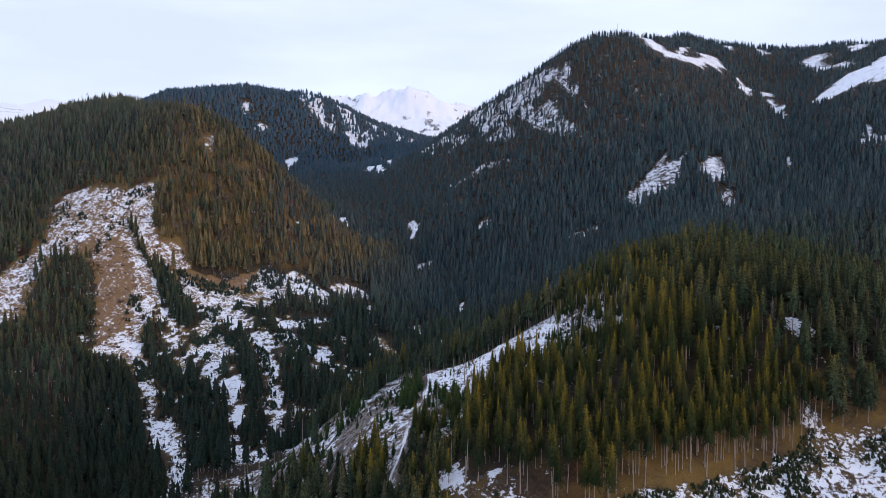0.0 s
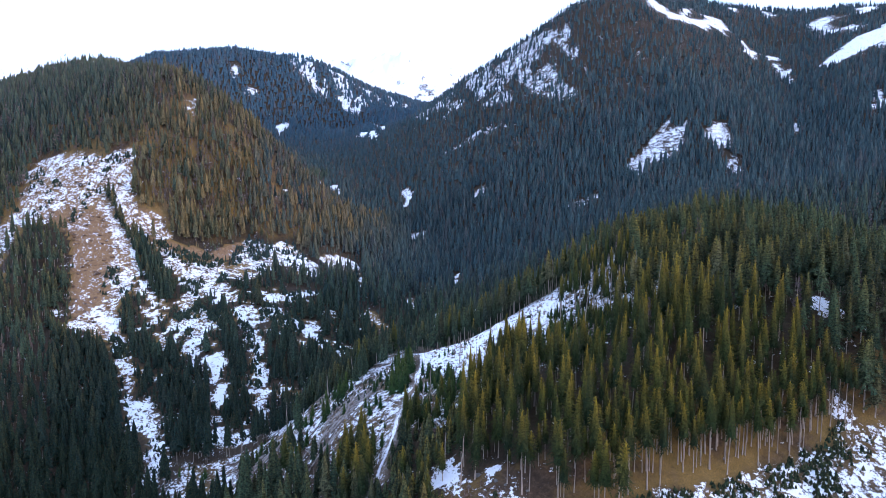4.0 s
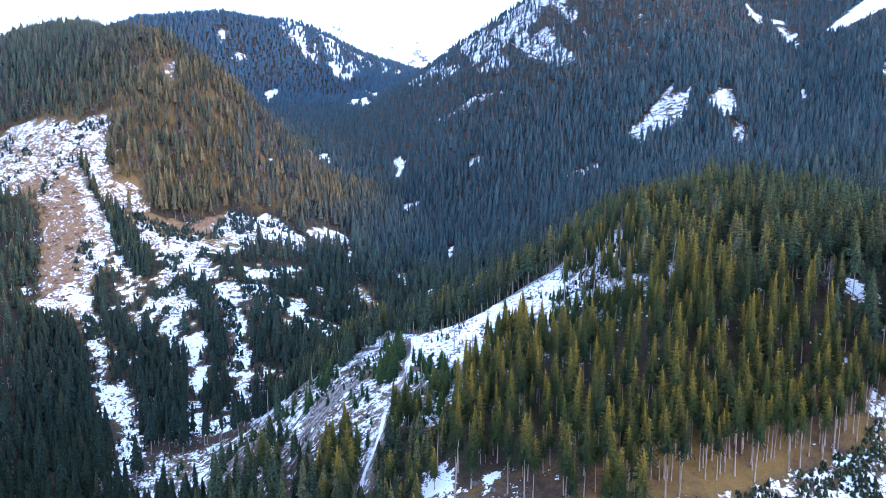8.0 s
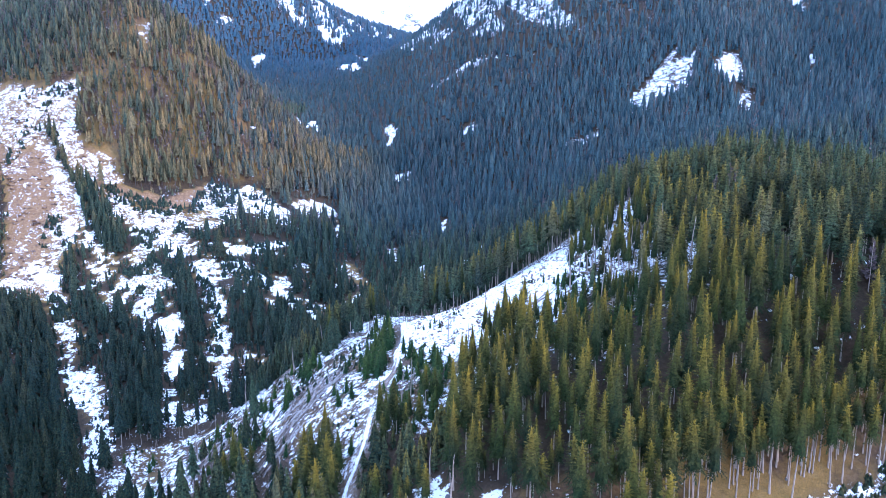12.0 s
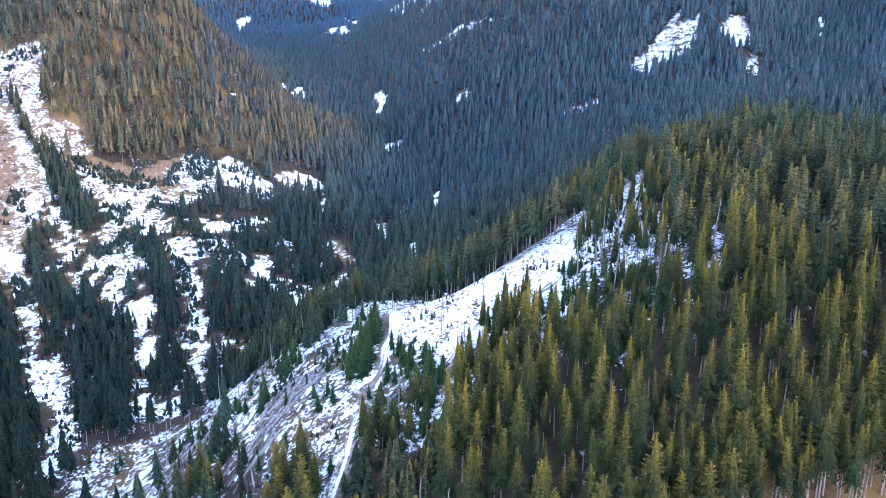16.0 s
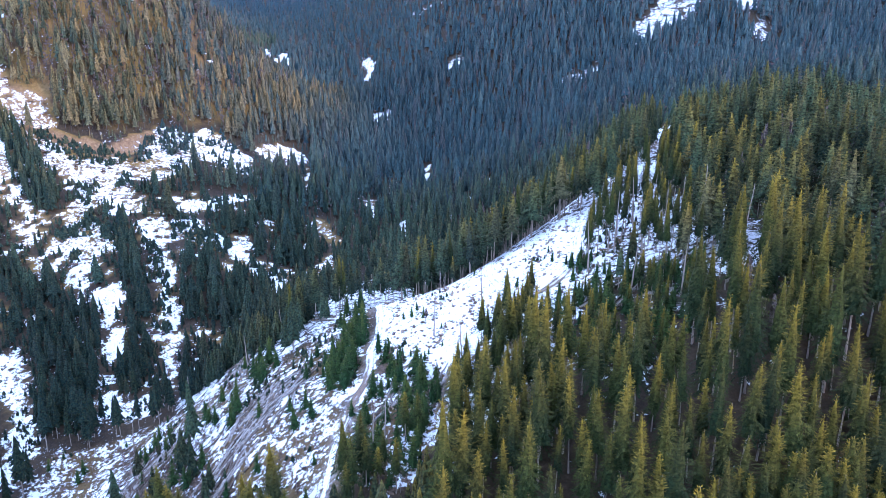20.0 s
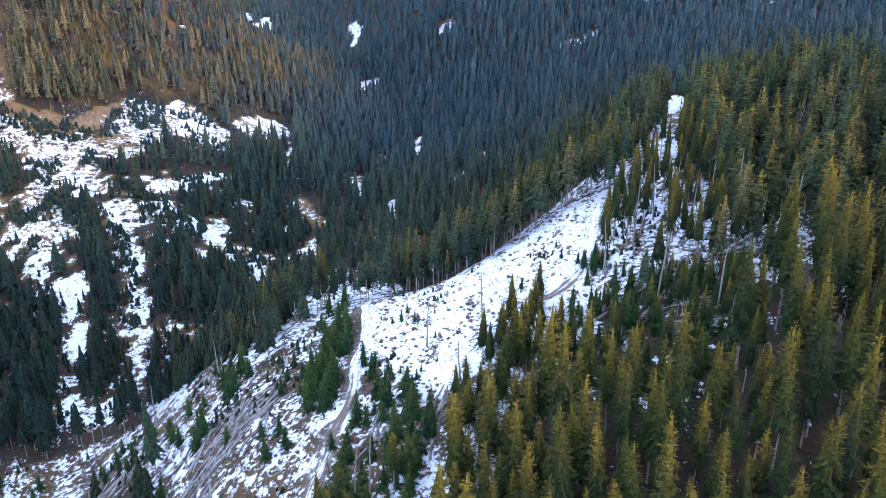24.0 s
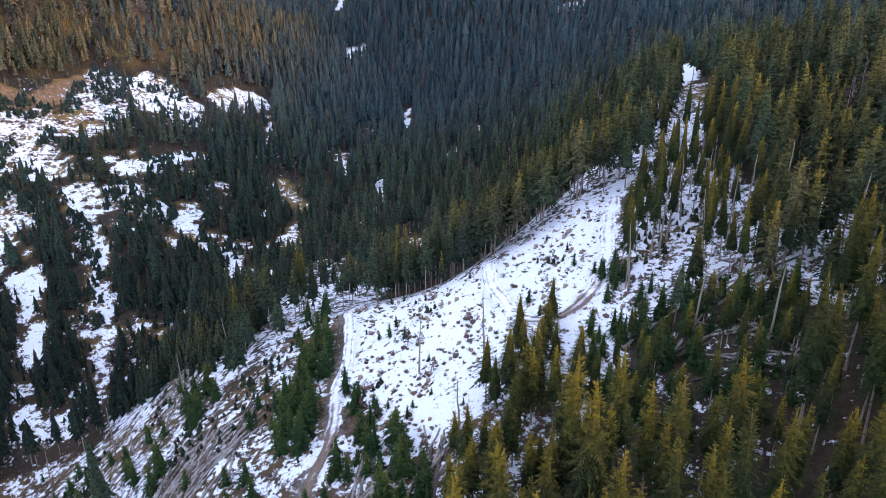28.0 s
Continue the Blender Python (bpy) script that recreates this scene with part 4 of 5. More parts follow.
def hides_snow(x, y):
    """Whether a tree would stand right before one of the open strips on the valley floor."""
    k = np.zeros(len(x), bool)
    for name in ("stream_bed", "left_track", "wet_floor", "mosaic_c", "mosaic_d"):
        for ahead in (5, 11) if name == "stream_bed" else (4, 8):
            k |= inside(CLEARINGS[name][1], x - 0.45 * ahead, y + ahead)
    return k & (rng.random(len(x)) < 0.7)


def in_view(x, y, margin):
    """Ground that the flight ever looks at: the wedge ahead, with a margin."""
    return (np.abs(x) < 0.66 * (y + 10) + margin) & (y > 225)


FINE = [crown_template(s, 0.25 + 0.03 * s, 14, 8, 3) for s in range(6)]
RIM = [crown_template(10 + s, 0.34 + 0.03 * s, 13, 6, 2) for s in range(5)]
MID = [tier_template(7, 10, 0.22, 20 + s) for s in range(4)] + [tier_template(6, 10, 0.34, 30 + s) for s in range(4)]
PLAIN = [tier_template(4, 8, 0.14, 40 + s) for s in range(8)]
SHOULDER = [tier_template(5, 8, 0.20 + 0.03 * s, 50 + s) for s in range(6)]
SIMPLE = [tier_template(2, 6, 0.0, 60 + s, False) for s in range(8)]
LARCHES = [bare_template(80 + s, 26) for s in range(4)]
FAR_LARCHES = [bare_template(90 + s, 8) for s in range(5)]

def near_places():
    """Old spruces of the valley, nearest to the knoll first."""
    x, y = scatter(-420, 330, 225, 620, 5.65)
    k = wooded(x, y) & in_view(x, y, 25) & ~is_young(x, y) & ~hides_snow(x, y)
    x, y = x[k], y[k]
    order = np.argsort(np.hypot((x - 30) * 0.8, y - 240) + np.where(x < -10, 300, 0))
    return x[order], y[order]


NEAR_X, NEAR_Y = near_places()


def plant():
    x, y = NEAR_X[290:], NEAR_Y[290:]
    rim = (x > -100) & (x < -15) & (y > 395) & (y < 520)
    k = ~rim | (rng.random(len(x)) < 0.7)
    x, y, rim = x[k], y[k], rim[k]
    h = rng.normal(21, 5.0, len(x)).clip(8, 31) * np.where((y > 440) & (x < 90), 0.74, 1)
    h = np.where(inside(LOW, x, y), h * 0.5, h) * np.where(rim, 0.78, 1)
    h = np.where((x < 20) & (y > 470), lower_at_openings(x, y, h, 6, 8.0), h)
    r = h * rng.uniform(0.125, 0.175, len(x))
    # darker tints put the lower valley's shade into the needles
    tint = rng.random(len(x)) * np.where(x < -15, np.where((x < -90) & (y < 480), 0.05, 0.75), 1)
    bare = rng.random(len(x)) < np.where(x > 60, 0.035, 0.012)
    tagged(new("larch_trees", forest_mesh("larch_trees", LARCHES, x[bare], y[bare], h[bare] * 0.85, r[bare], [LARCH, BARK], tint[bare])),
           "bare reddish larches among the dark spruces", "trees", kind="stuff")
    x, y, h, r, tint = x[~bare], y[~bare], h[~bare], r[~bare], tint[~bare]
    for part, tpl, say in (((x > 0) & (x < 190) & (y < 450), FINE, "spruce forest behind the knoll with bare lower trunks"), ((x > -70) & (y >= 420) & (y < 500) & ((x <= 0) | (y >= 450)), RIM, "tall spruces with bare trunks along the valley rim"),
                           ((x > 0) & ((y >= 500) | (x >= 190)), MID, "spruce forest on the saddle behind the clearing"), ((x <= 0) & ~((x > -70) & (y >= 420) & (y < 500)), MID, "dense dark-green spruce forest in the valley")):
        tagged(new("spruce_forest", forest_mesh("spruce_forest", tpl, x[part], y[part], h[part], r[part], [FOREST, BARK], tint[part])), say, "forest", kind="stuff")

    x, y = scatter(-420, 60, 228, 660, 3.7)
    share, is_open = snow_share(x, y)
    k = ~is_open & in_view(x, y, 25) & is_young(x, y) & (near_track(x, y) > 1.5)
    k &= ~hides_snow(x, y)
    k &= ~inside(YOUNG["young_c"], x, y) | (rng.random(len(x)) < 0.13)
    x, y = x[k], y[k]
    h = rng.normal(12.0, 3.8, len(x)).clip(3, 21) * np.where(y < 400, 0.85, 1)
    h = lower_at_openings(x, y, h, 4, 6.5)
    ex, ey = scatter(-295, -205, 570, 665, 3.1)
    k = inside(CLEARINGS["tree_tongue"][1], ex + rough(ex, ey, 9, 95) * 4, ey)
    x, y, h = np.append(x, ex[k]), np.append(y, ey[k]), np.append(h, rng.uniform(7, 13, k.sum()))
    # dark tints again paint the valley's shade at the lower left
    tagged(new("young_spruce_forest", forest_mesh("young_spruce_forest", [tier_template(5, 10, 0.05, 70 + s) for s in range(8)], x, y, h, h * rng.uniform(0.17, 0.26, len(x)), [FOREST, BARK], rng.random(len(x)) * np.where((y < 520) & (x < -90), 0.1, 0.6))),
           "dense young dark-green spruces between patches of snow", "forest", kind="stuff")

    x, y = scatter(-700, 620, 620, 1000, 4.7)
    ex, ey = scatter(-420, -60, 640, 900, 6.2)
    k = ground(ex, ey) > 195
    x, y = np.append(x, ex[k]), np.append(y, ey[k])
    k = wooded(x, y) & in_view(x, y, 30)
    x, y = x[k], y[k]
    h = rng.normal(14.5, 3.4, len(x)).clip(6, 23) * np.where(rng.random(len(x)) < 0.08, 1.3, 1)
    shoulder = (x < -50) & (ground(x, y) > 190)
    h = np.where((x < 0) & (y < 740) & ~shoulder, lower_at_openings(x, y, h, 6, 7.5), h)
    h = np.where(shoulder, h * 0.98, h)
    h = np.where(inside(CLEARINGS["tree_tongue"][1], x, y), rng.uniform(7, 12.5, len(x)), h)
    r = h * rng.uniform(0.13, 0.20, len(x)) * np.where(shoulder, 0.98, 1)
    bare = rng.random(len(x)) < np.where((x < -60) & (ground(x, y) > 205), 0.30, np.where(x > 80, 0.12, 0.05))
    tint = rng.random(len(x))
    # brown trees of the shoulder, with its warm sunlight painted in as well
    dry = np.clip((-25 - x) / 45, 0, 1) * np.clip((ground(x, y) - 150) / 40, 0, 1) * np.clip((x + 350) / 80, 0.15, 1) * rng.uniform(0.45, 1.15, len(x))
    dry *= np.clip(0.85 + 0.9 * rough(x, y, 40, 71), 0.2, 1) * np.where(rng.random(len(x)) < 0.25, 0.35, 1)
    for part, tpl, say in ((shoulder, SHOULDER, "brownish-green spruce forest on the domed mountain shoulder"), (~shoulder, PLAIN, "dark spruce forest on the mountain's lower slope")):
        k = part & ~bare
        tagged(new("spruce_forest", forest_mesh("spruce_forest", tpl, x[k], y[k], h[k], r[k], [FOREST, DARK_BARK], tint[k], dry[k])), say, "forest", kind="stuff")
    tagged(new("larch_trees", forest_mesh("larch_trees", FAR_LARCHES, x[bare], y[bare], h[bare], r[bare] * 1.1, [LARCH, DARK_BARK], tint[bare])),
           "bare brown larches among the spruces", "trees", kind="stuff")

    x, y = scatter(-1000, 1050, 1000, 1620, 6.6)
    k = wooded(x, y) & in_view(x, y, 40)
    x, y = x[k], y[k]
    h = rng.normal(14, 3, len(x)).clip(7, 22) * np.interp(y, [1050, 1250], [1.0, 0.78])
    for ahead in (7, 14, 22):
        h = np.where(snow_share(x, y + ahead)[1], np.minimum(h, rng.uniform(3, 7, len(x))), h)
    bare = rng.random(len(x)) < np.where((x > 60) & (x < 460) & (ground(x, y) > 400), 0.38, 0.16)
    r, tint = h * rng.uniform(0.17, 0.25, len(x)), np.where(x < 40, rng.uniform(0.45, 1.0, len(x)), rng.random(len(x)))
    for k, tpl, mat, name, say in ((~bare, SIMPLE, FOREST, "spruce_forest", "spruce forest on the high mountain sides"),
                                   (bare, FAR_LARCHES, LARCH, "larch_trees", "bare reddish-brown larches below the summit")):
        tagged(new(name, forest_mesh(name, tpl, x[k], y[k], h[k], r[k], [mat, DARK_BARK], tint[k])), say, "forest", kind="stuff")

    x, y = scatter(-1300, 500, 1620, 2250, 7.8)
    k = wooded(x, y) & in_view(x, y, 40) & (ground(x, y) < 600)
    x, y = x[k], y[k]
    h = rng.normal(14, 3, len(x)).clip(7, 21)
    # only the lighter tints here: haze put into the distant needles
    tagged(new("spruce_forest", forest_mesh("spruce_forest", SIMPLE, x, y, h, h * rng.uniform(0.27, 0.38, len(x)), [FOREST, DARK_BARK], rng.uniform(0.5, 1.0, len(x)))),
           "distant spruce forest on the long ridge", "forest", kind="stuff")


plant()


# ---------------------------------------------------------------- single spruces
def spruce_meshes(seed, height, crown_base, reach, whorls, needles=NEEDLES, pieces=5):
    """Trunk and crown of one spruce: an inner cone of needles with less painted gold, and drooping, ragged boughs in
    whorls.
    """
    r = np.random.default_rng(seed)
    v, f = [], []
    rings = 7
    for k in range(rings + 1):
        z, w = height * k / rings, 0.20 * (1 - k / rings) ** 0.8 + 0.015
        if k == 0:
            z, w = -1.0, 0.30
        for j in range(7):
            v.append((w * math.cos(j * 0.898) + 0.05 * math.sin(k * 1.3 + seed), w * math.sin(j * 0.898), z))
    for k in range(rings):
        for j in range(7):
            a, b = k * 7 + j, k * 7 + (j + 1) % 7
            f.append((a, b, b + 7, a + 7))
    trunk = build_mesh("trunk", v, np.array(f).ravel(), np.full(len(f), 4), [BARK], smooth=True)
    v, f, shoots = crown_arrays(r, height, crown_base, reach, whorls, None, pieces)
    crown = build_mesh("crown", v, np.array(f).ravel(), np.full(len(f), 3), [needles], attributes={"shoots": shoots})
    return trunk, crown


def make_spruce(trunk, crown, m, label, name="spruce_tree", group="spruces on the knoll"):
    base = new(name)
    for me in (trunk, crown):
        ob = new(me.name, me)
        ob.parent = base
    base.matrix_basis = m
    return tagged(base, label, "tree", group)


EDGE_X, EDGE_Y = [72, 93, 103, 118, 135, 144], [262, 265, 269, 273, 277, 280]


def stand():
    edge = [spruce_meshes(100 + k, 25, 11.5 + 0.6 * k, 3.3, 18) for k in range(4)]
    inner = [spruce_meshes(110 + k, 25, 7.0 + 0.7 * k, 3.75 - 0.12 * k, 21) for k in range(5)]
    sparse = [spruce_meshes(120 + k, 24, 8.0 + 1.8 * k, 2.5, 15) for k in range(3)]
    x, y = NEAR_X[:290], NEAR_Y[:290]
    z = ground(x, y)
    for i in range(len(x)):
        at_edge = y[i] < 264 + max(0, x[i] - 75) * 0.4 and x[i] > 12
        kinds = edge if at_edge else inner
        trunk, crown = kinds[int(rng.integers(len(kinds)))]
        s = np.clip(rng.normal(0.92, 0.19), 0.45, 1.25)
        if inside(LOW, x[i:i + 1], y[i:i + 1])[0]:
            s = rng.uniform(0.34, 0.56)
        m = pose(x[i], y[i], z[i], rng.normal(0, 1.3), rng.normal(0, 1.3), rng.uniform(0, 360)) @ Matrix.Diagonal((s * rng.uniform(0.85, 1.15), s * rng.uniform(0.85, 1.15), s, 1))
        make_spruce(trunk, crown, m, "tall spruce with a long bare trunk at the stand's edge" if at_edge else "tall olive-green spruce with drooping boughs")
    # the close row of bare-trunked trees at the foot of the stand
    tall = [spruce_meshes(130 + k, 25, 14.5 + 0.8 * k, 2.9, 14) for k in range(3)]
    for k in range(62):
        px = 56 + 97 * (k + rng.uniform(-0.4, 0.4)) / 62
        py = np.interp(px, EDGE_X, EDGE_Y) + rng.uniform(0.5, 9)
        trunk, crown = tall[int(rng.integers(3))]
        s = rng.uniform(0.78, 1.05)
        make_spruce(trunk, crown, pose(px, py, float(ground(px, py)), rng.normal(0, 1.2), rng.normal(0, 1.2), rng.uniform(0, 360)) @ Matrix.Scale(s, 4), "tall spruce with a long bare trunk at the stand's edge")
    rim = [(17, 317), (21, 312), (25, 304), (32, 312), (16, 301), (23, 302), (30, 296), (21, 295), (16, 292), (25, 292), (32, 295), (35, 297), (13, 295), (36, 306), (27, 315), (16, 330), (18, 327), (21, 326), (14, 318), (18, 319), (22, 319), (26, 325), (31, 334), (28, 333), (33, 336), (28, 345), (35, 333), (27, 316), (29, 317), (20, 313), (15, 313), (35, 325)]
    clump = [(-30, 307), (-33, 298), (-24, 291), (-30, 295), (-25, 283), (-27, 288), (-36, 303), (-28, 300), (-34, 293), (-38, 297), (-29, 279), (-26, 270), (-33, 275), (-66, 330), (-62, 325), (-58, 322), (-70, 331), (-60, 316), (-10, 297), (-8, 303), (-12, 300)]
    trackside = [(-11, 306), (-7, 300), (-4, 299), (-11, 295), (-3, 303), (2, 311), (5, 311), (0, 296), (-6, 271), (-5, 266), (-8, 263), (-12, 275), (0, 274), (2, 268), (-3, 259), (-48, 243), (-54, 248), (-61, 252)]
    nose = [(-10, 287), (-4, 281), (-2, 286), (-6, 279), (-14, 282), (14, 288), (17, 281), (21, 281), (24, 276), (15, 277), (18, 273), (10, 282), (25, 267), (30, 267), (29, 273), (4, 281), (2, 286), (-11, 291), (-7, 279), (-3, 272)]
    glade = [(25, 341), (29, 348), (32, 348), (36, 350), (28, 340), (38, 346), (33, 340), (24, 346), (32, 354), (40, 359), (38, 354), (38, 331), (32, 339), (34, 345), (30, 335), (27, 330), (22, 322), (41, 338), (25, 326)]
    for px, py, s in [(*p, 0.68) for p in rim[:15]] + [(*p, 0.6) for p in rim[15:]] + [(*p, 0.78) for p in clump] + [(*p, 0.5) for p in trackside] + [(*p, 0.32) for p in nose] + [(*p, 0.64) for p in glade]:
        s *= rng.uniform(0.82, 1.15)
        trunk, crown = inner[int(rng.integers(len(inner)))]
        make_spruce(trunk, crown, pose(px, py, float(ground(px, py)), 0, 0, rng.uniform(0, 360)) @ Matrix.Diagonal((s * 1.3, s * 1.3, s, 1)), "slim yellow-green spruce at the edge of the clearing", "edge_spruce", "slim spruces round the clearing")
    for px, py in [(61, 377), (60, 370), (66, 382), (70, 386), (72, 386), (74, 388), (77, 389), (68, 389), (75, 397), (65, 387), (71, 395), (78, 402), (82, 404), (76, 365), (80, 374), (78, 357), (83, 362), (88, 367), (92, 373), (87, 376), (87, 383), (86, 358), (93, 367), (87, 353), (96, 385), (95, 395), (98, 408), (103, 432), (92, 405), (86, 400), (90, 392), (99, 378), (84, 392), (82, 383)]:
        trunk, crown = edge[int(rng.integers(len(edge)))]
        make_spruce(trunk, crown, pose(px, py, float(ground(px, py)), rng.normal(0, 1.5), rng.normal(0, 1.5), rng.uniform(0, 360)) @ Matrix.Scale(rng.uniform(0.65, 0.9), 4), "dark spruce on a tall bare trunk above the cut", "remnant_spruce", "tall trees left standing")
    # tall remnant trees in the thinned strip and along the ridge
    for px, py in [(59, 367), (74, 361), (78, 352), (68, 377), (74, 383), (73, 402), (75, 392), (81, 395), (84, 359), (80, 374), (80, 366), (88, 385), (92, 396), (90, 410), (84, 408), (96, 404), (99, 415), (101, 428), (96, 432), (106, 438), (104, 420), (88, 420), (93, 441), (110, 446),
                   (55, 431), (53, 437), (57, 440), (61, 428), (64, 429), (74, 439), (77, 441), (68, 435), (46, 424), (40, 420), (33, 418), (12, 424), (6, 421), (-24, 439), (-26, 436), (-44, 423), (-41, 438), (20, 421), (27, 420)]:
        trunk, crown = sparse[int(rng.integers(len(sparse)))]
        s = rng.uniform(0.75, 1.08)
        make_spruce(trunk, crown, pose(px, py, float(ground(px, py)), rng.normal(0, 2), rng.normal(0, 2), rng.uniform(0, 360)) @ Matrix.Scale(s, 4), "thin tall spruce with a sparse crown on a bare trunk", "remnant_spruce", "tall trees left standing")


stand()


# ---------------------------------------------------------------- felled and dead wood
def tube(points, widths, sides, caps=True):
    """A round, tapering stem along points: vertices, faces, cap flags."""
    v, f, cap = [], [], []
    for k, (p, w) in enumerate(zip(points, widths)):
        p = Vector(p)
        way = (Vector(points[min(k + 1, len(points) - 1)]) - Vector(points[max(k - 1, 0)])).normalized()
        side = way.orthogonal().normalized()
        up = way.cross(side)
        for j in range(sides):
            a = j * 2 * math.pi / sides
            v.append(p + side * (w * math.cos(a)) + up * (w * math.sin(a)))
    for k in range(len(points) - 1):
        for j in range(sides):
            a, b = k * sides + j, k * sides + (j + 1) % sides
            f.append((a, b, b + sides, a + sides)), cap.append(0)
    if caps:
        f.append(tuple(range(sides))[::-1]), cap.append(1)
        f.append(tuple(range(len(v) - sides, len(v)))), cap.append(1)
    return v, f, cap


def mesh_of(name, pieces, mats, smooth=True):
    """One mesh out of several (vertices, faces, material numbers)."""
    vs, flat, sizes, idx, start = [], [], [], [], 0
    for v, f, m in pieces:
        vs += [tuple(p) for p in v]
        for face in f:
            flat += [start + i for i in face]
            sizes.append(len(face))
        idx += list(m)
        start += len(v)
    return build_mesh(name, vs, flat, np.array(sizes), mats, idx, smooth=smooth)


def log_mesh(seed, length):
    r = random.Random(seed)
    n = 5
    pts = [(length * (k / n - 0.5), r.uniform(-0.12, 0.12), 0.24 + r.uniform(-0.03, 0.06)) for k in range(n + 1)]
    pieces = [tube(pts, [0.33 - 0.15 * k / n for k in range(n + 1)], 8)]
    for k in range(4):
        x = length * r.uniform(-0.2, 0.48)
        pieces.append(tube([(x, 0, 0.16), (x + 0.3, r.uniform(-0.5, 0.5), 0.16 + r.uniform(0.2, 0.5))], [0.035, 0.012], 4, False))
    return mesh_of("felled_log", pieces, [DEAD_WOOD if seed % 2 else OLD_WOOD, CUT_WOOD])


def lay(me, x, y, heading, label, group, category="log"):
    """Lays a long thing on the slope along its heading."""
    c, s = math.cos(heading), math.sin(heading)
    a, b = float(ground(x - 3 * c, y - 3 * s)), float(ground(x + 3 * c, y + 3 * s))
    m = pose(x, y, (a + b) / 2 + 0.02, 0, -math.degrees(math.atan2(b - a, 6)), math.degrees(heading))
    ob = new(me.name, me)
    ob.matrix_basis = m
    return tagged(ob, label, category, group)


def felled_timber():
    r = random.Random(3)
    logs = [log_mesh(k, ln) for k, ln in enumerate((9, 12, 15, 17, 20, 14, 10, 16))]
    # piles: middle, half width, half length, heading, count
    piles = [(-45, 363, 5, 9, 70, 30), (-62, 434, 6, 14, 55, 28), (-40, 468, 4, 12, 50, 14), (13, 332, 4, 6, 70, 12), (-1, 335, 3, 5, 85, 10), (-91, 380, 6, 10, 55, 16)]
    piles += [(-46, 352, 8, 15, 68, 34), (-50, 338, 6, 10, 62, 16), (-62, 424, 7, 22, 100, 34), (-90, 380, 9, 14, 60, 18), (-32, 432, 4, 10, 120, 14),
             (1, 336, 4, 6, 85, 10), (11, 329, 4, 5, 75, 10), (-36, 372, 8, 14, 60, 24), (88, 352, 12, 14, 20, 16), (76, 335, 9, 8, 150, 10), (62, 342, 8, 8, 15, 8)]
    for x, y, wide, long, heading, count in piles:
        h = radians(heading)
        for _ in range(count):
            u, w = r.uniform(-long, long), r.gauss(0, 0.6) * wide
            px, py = x + u * math.cos(h) - w * math.sin(h), y + u * math.sin(h) + w * math.cos(h)
            lay(r.choice(logs), px, py, h + r.gauss(0, 0.3), "weathered grey felled spruce log on the snowy slope", "felled logs")


felled_timber()


def snag_meshes(seed, height, twigs):
    """A standing bare trunk and its stubs of branches."""
    r = random.Random(seed)
    n = 6
    pts = [(r.uniform(-0.03, 0.03) * k, r.uniform(-0.03, 0.03) * k, height * k / n - (0.6 if k == 0 else 0)) for k in range(n + 1)]
    trunk = mesh_of("trunk", [tube(pts, [0.24 * (1 - k / n) ** 0.7 + 0.035 for k in range(n + 1)], 8)], [BARK, CUT_WOOD])
    branches = []
    for k in range(twigs):
        z = height * r.uniform(0.35, 0.98)
        ln, a = r.uniform(0.5, 2.2) * (1.15 - z / height), r.uniform(0, 6.28)
        base = Vector(pts[min(n, int(z / height * n))]) * 0.5 + Vector(pts[min(n, int(z / height * n) + 1)]) * 0.5
        branches.append(mesh_of("branch", [tube([(base.x, base.y, z), (base.x + ln * 0.6 * math.cos(a), base.y + ln * 0.6 * math.sin(a), z + 0.1), (base.x + ln * math.cos(a), base.y + ln * math.sin(a), z - 0.25)], [0.05, 0.03, 0.01], 4, False)], [DEAD_WOOD]))
    return [trunk] + branches


def snags():
    r = random.Random(11)
    kinds = [snag_meshes(k, h, t) for k, (h, t) in enumerate(((15, 8), (17, 14), (20, 20), (12, 18), (9, 10)))]
    spots = [(11, 368, 0), (26, 364, 1), (18, 341, 3), (59, 365, 2), (74, 361, 2), (78, 352, 1), (77, 336, 1), (74, 323, 3), (-25, 441, 2), (-47, 424, 3), (88, 448, 2), (92, 450, 1),
             (64, 436, 2), (66, 434, 2), (-60, 415, 0), (-82, 410, 1), (-100, 392, 0), (-70, 395, 4), (-6, 306, 1), (-3, 309, 2), (8, 262, 1), (3, 275, 3), (66, 345, 2), (84, 372, 2), (92, 380, 1),
             (70, 377, 2), (80, 390, 2), (88, 396, 1), (96, 372, 2), (-112, 425, 1), (100, 352, 2), (92, 340, 1)]
    for x, y, k in spots:
        base = new("dead_tree")
        for me in kinds[k]:
            new(me.name, me).parent = base
        base.matrix_basis = pose(x, y, float(ground(x, y)), r.gauss(0, 2), r.gauss(0, 2), r.uniform(0, 360)) @ Matrix.Scale(r.uniform(0.85, 1.15), 4)
        tagged(base, "standing bare pale trunk with broken twigs" if k < 3 else "grey dead tree with bare branches", "dead tree", "bare trunks")


snags()


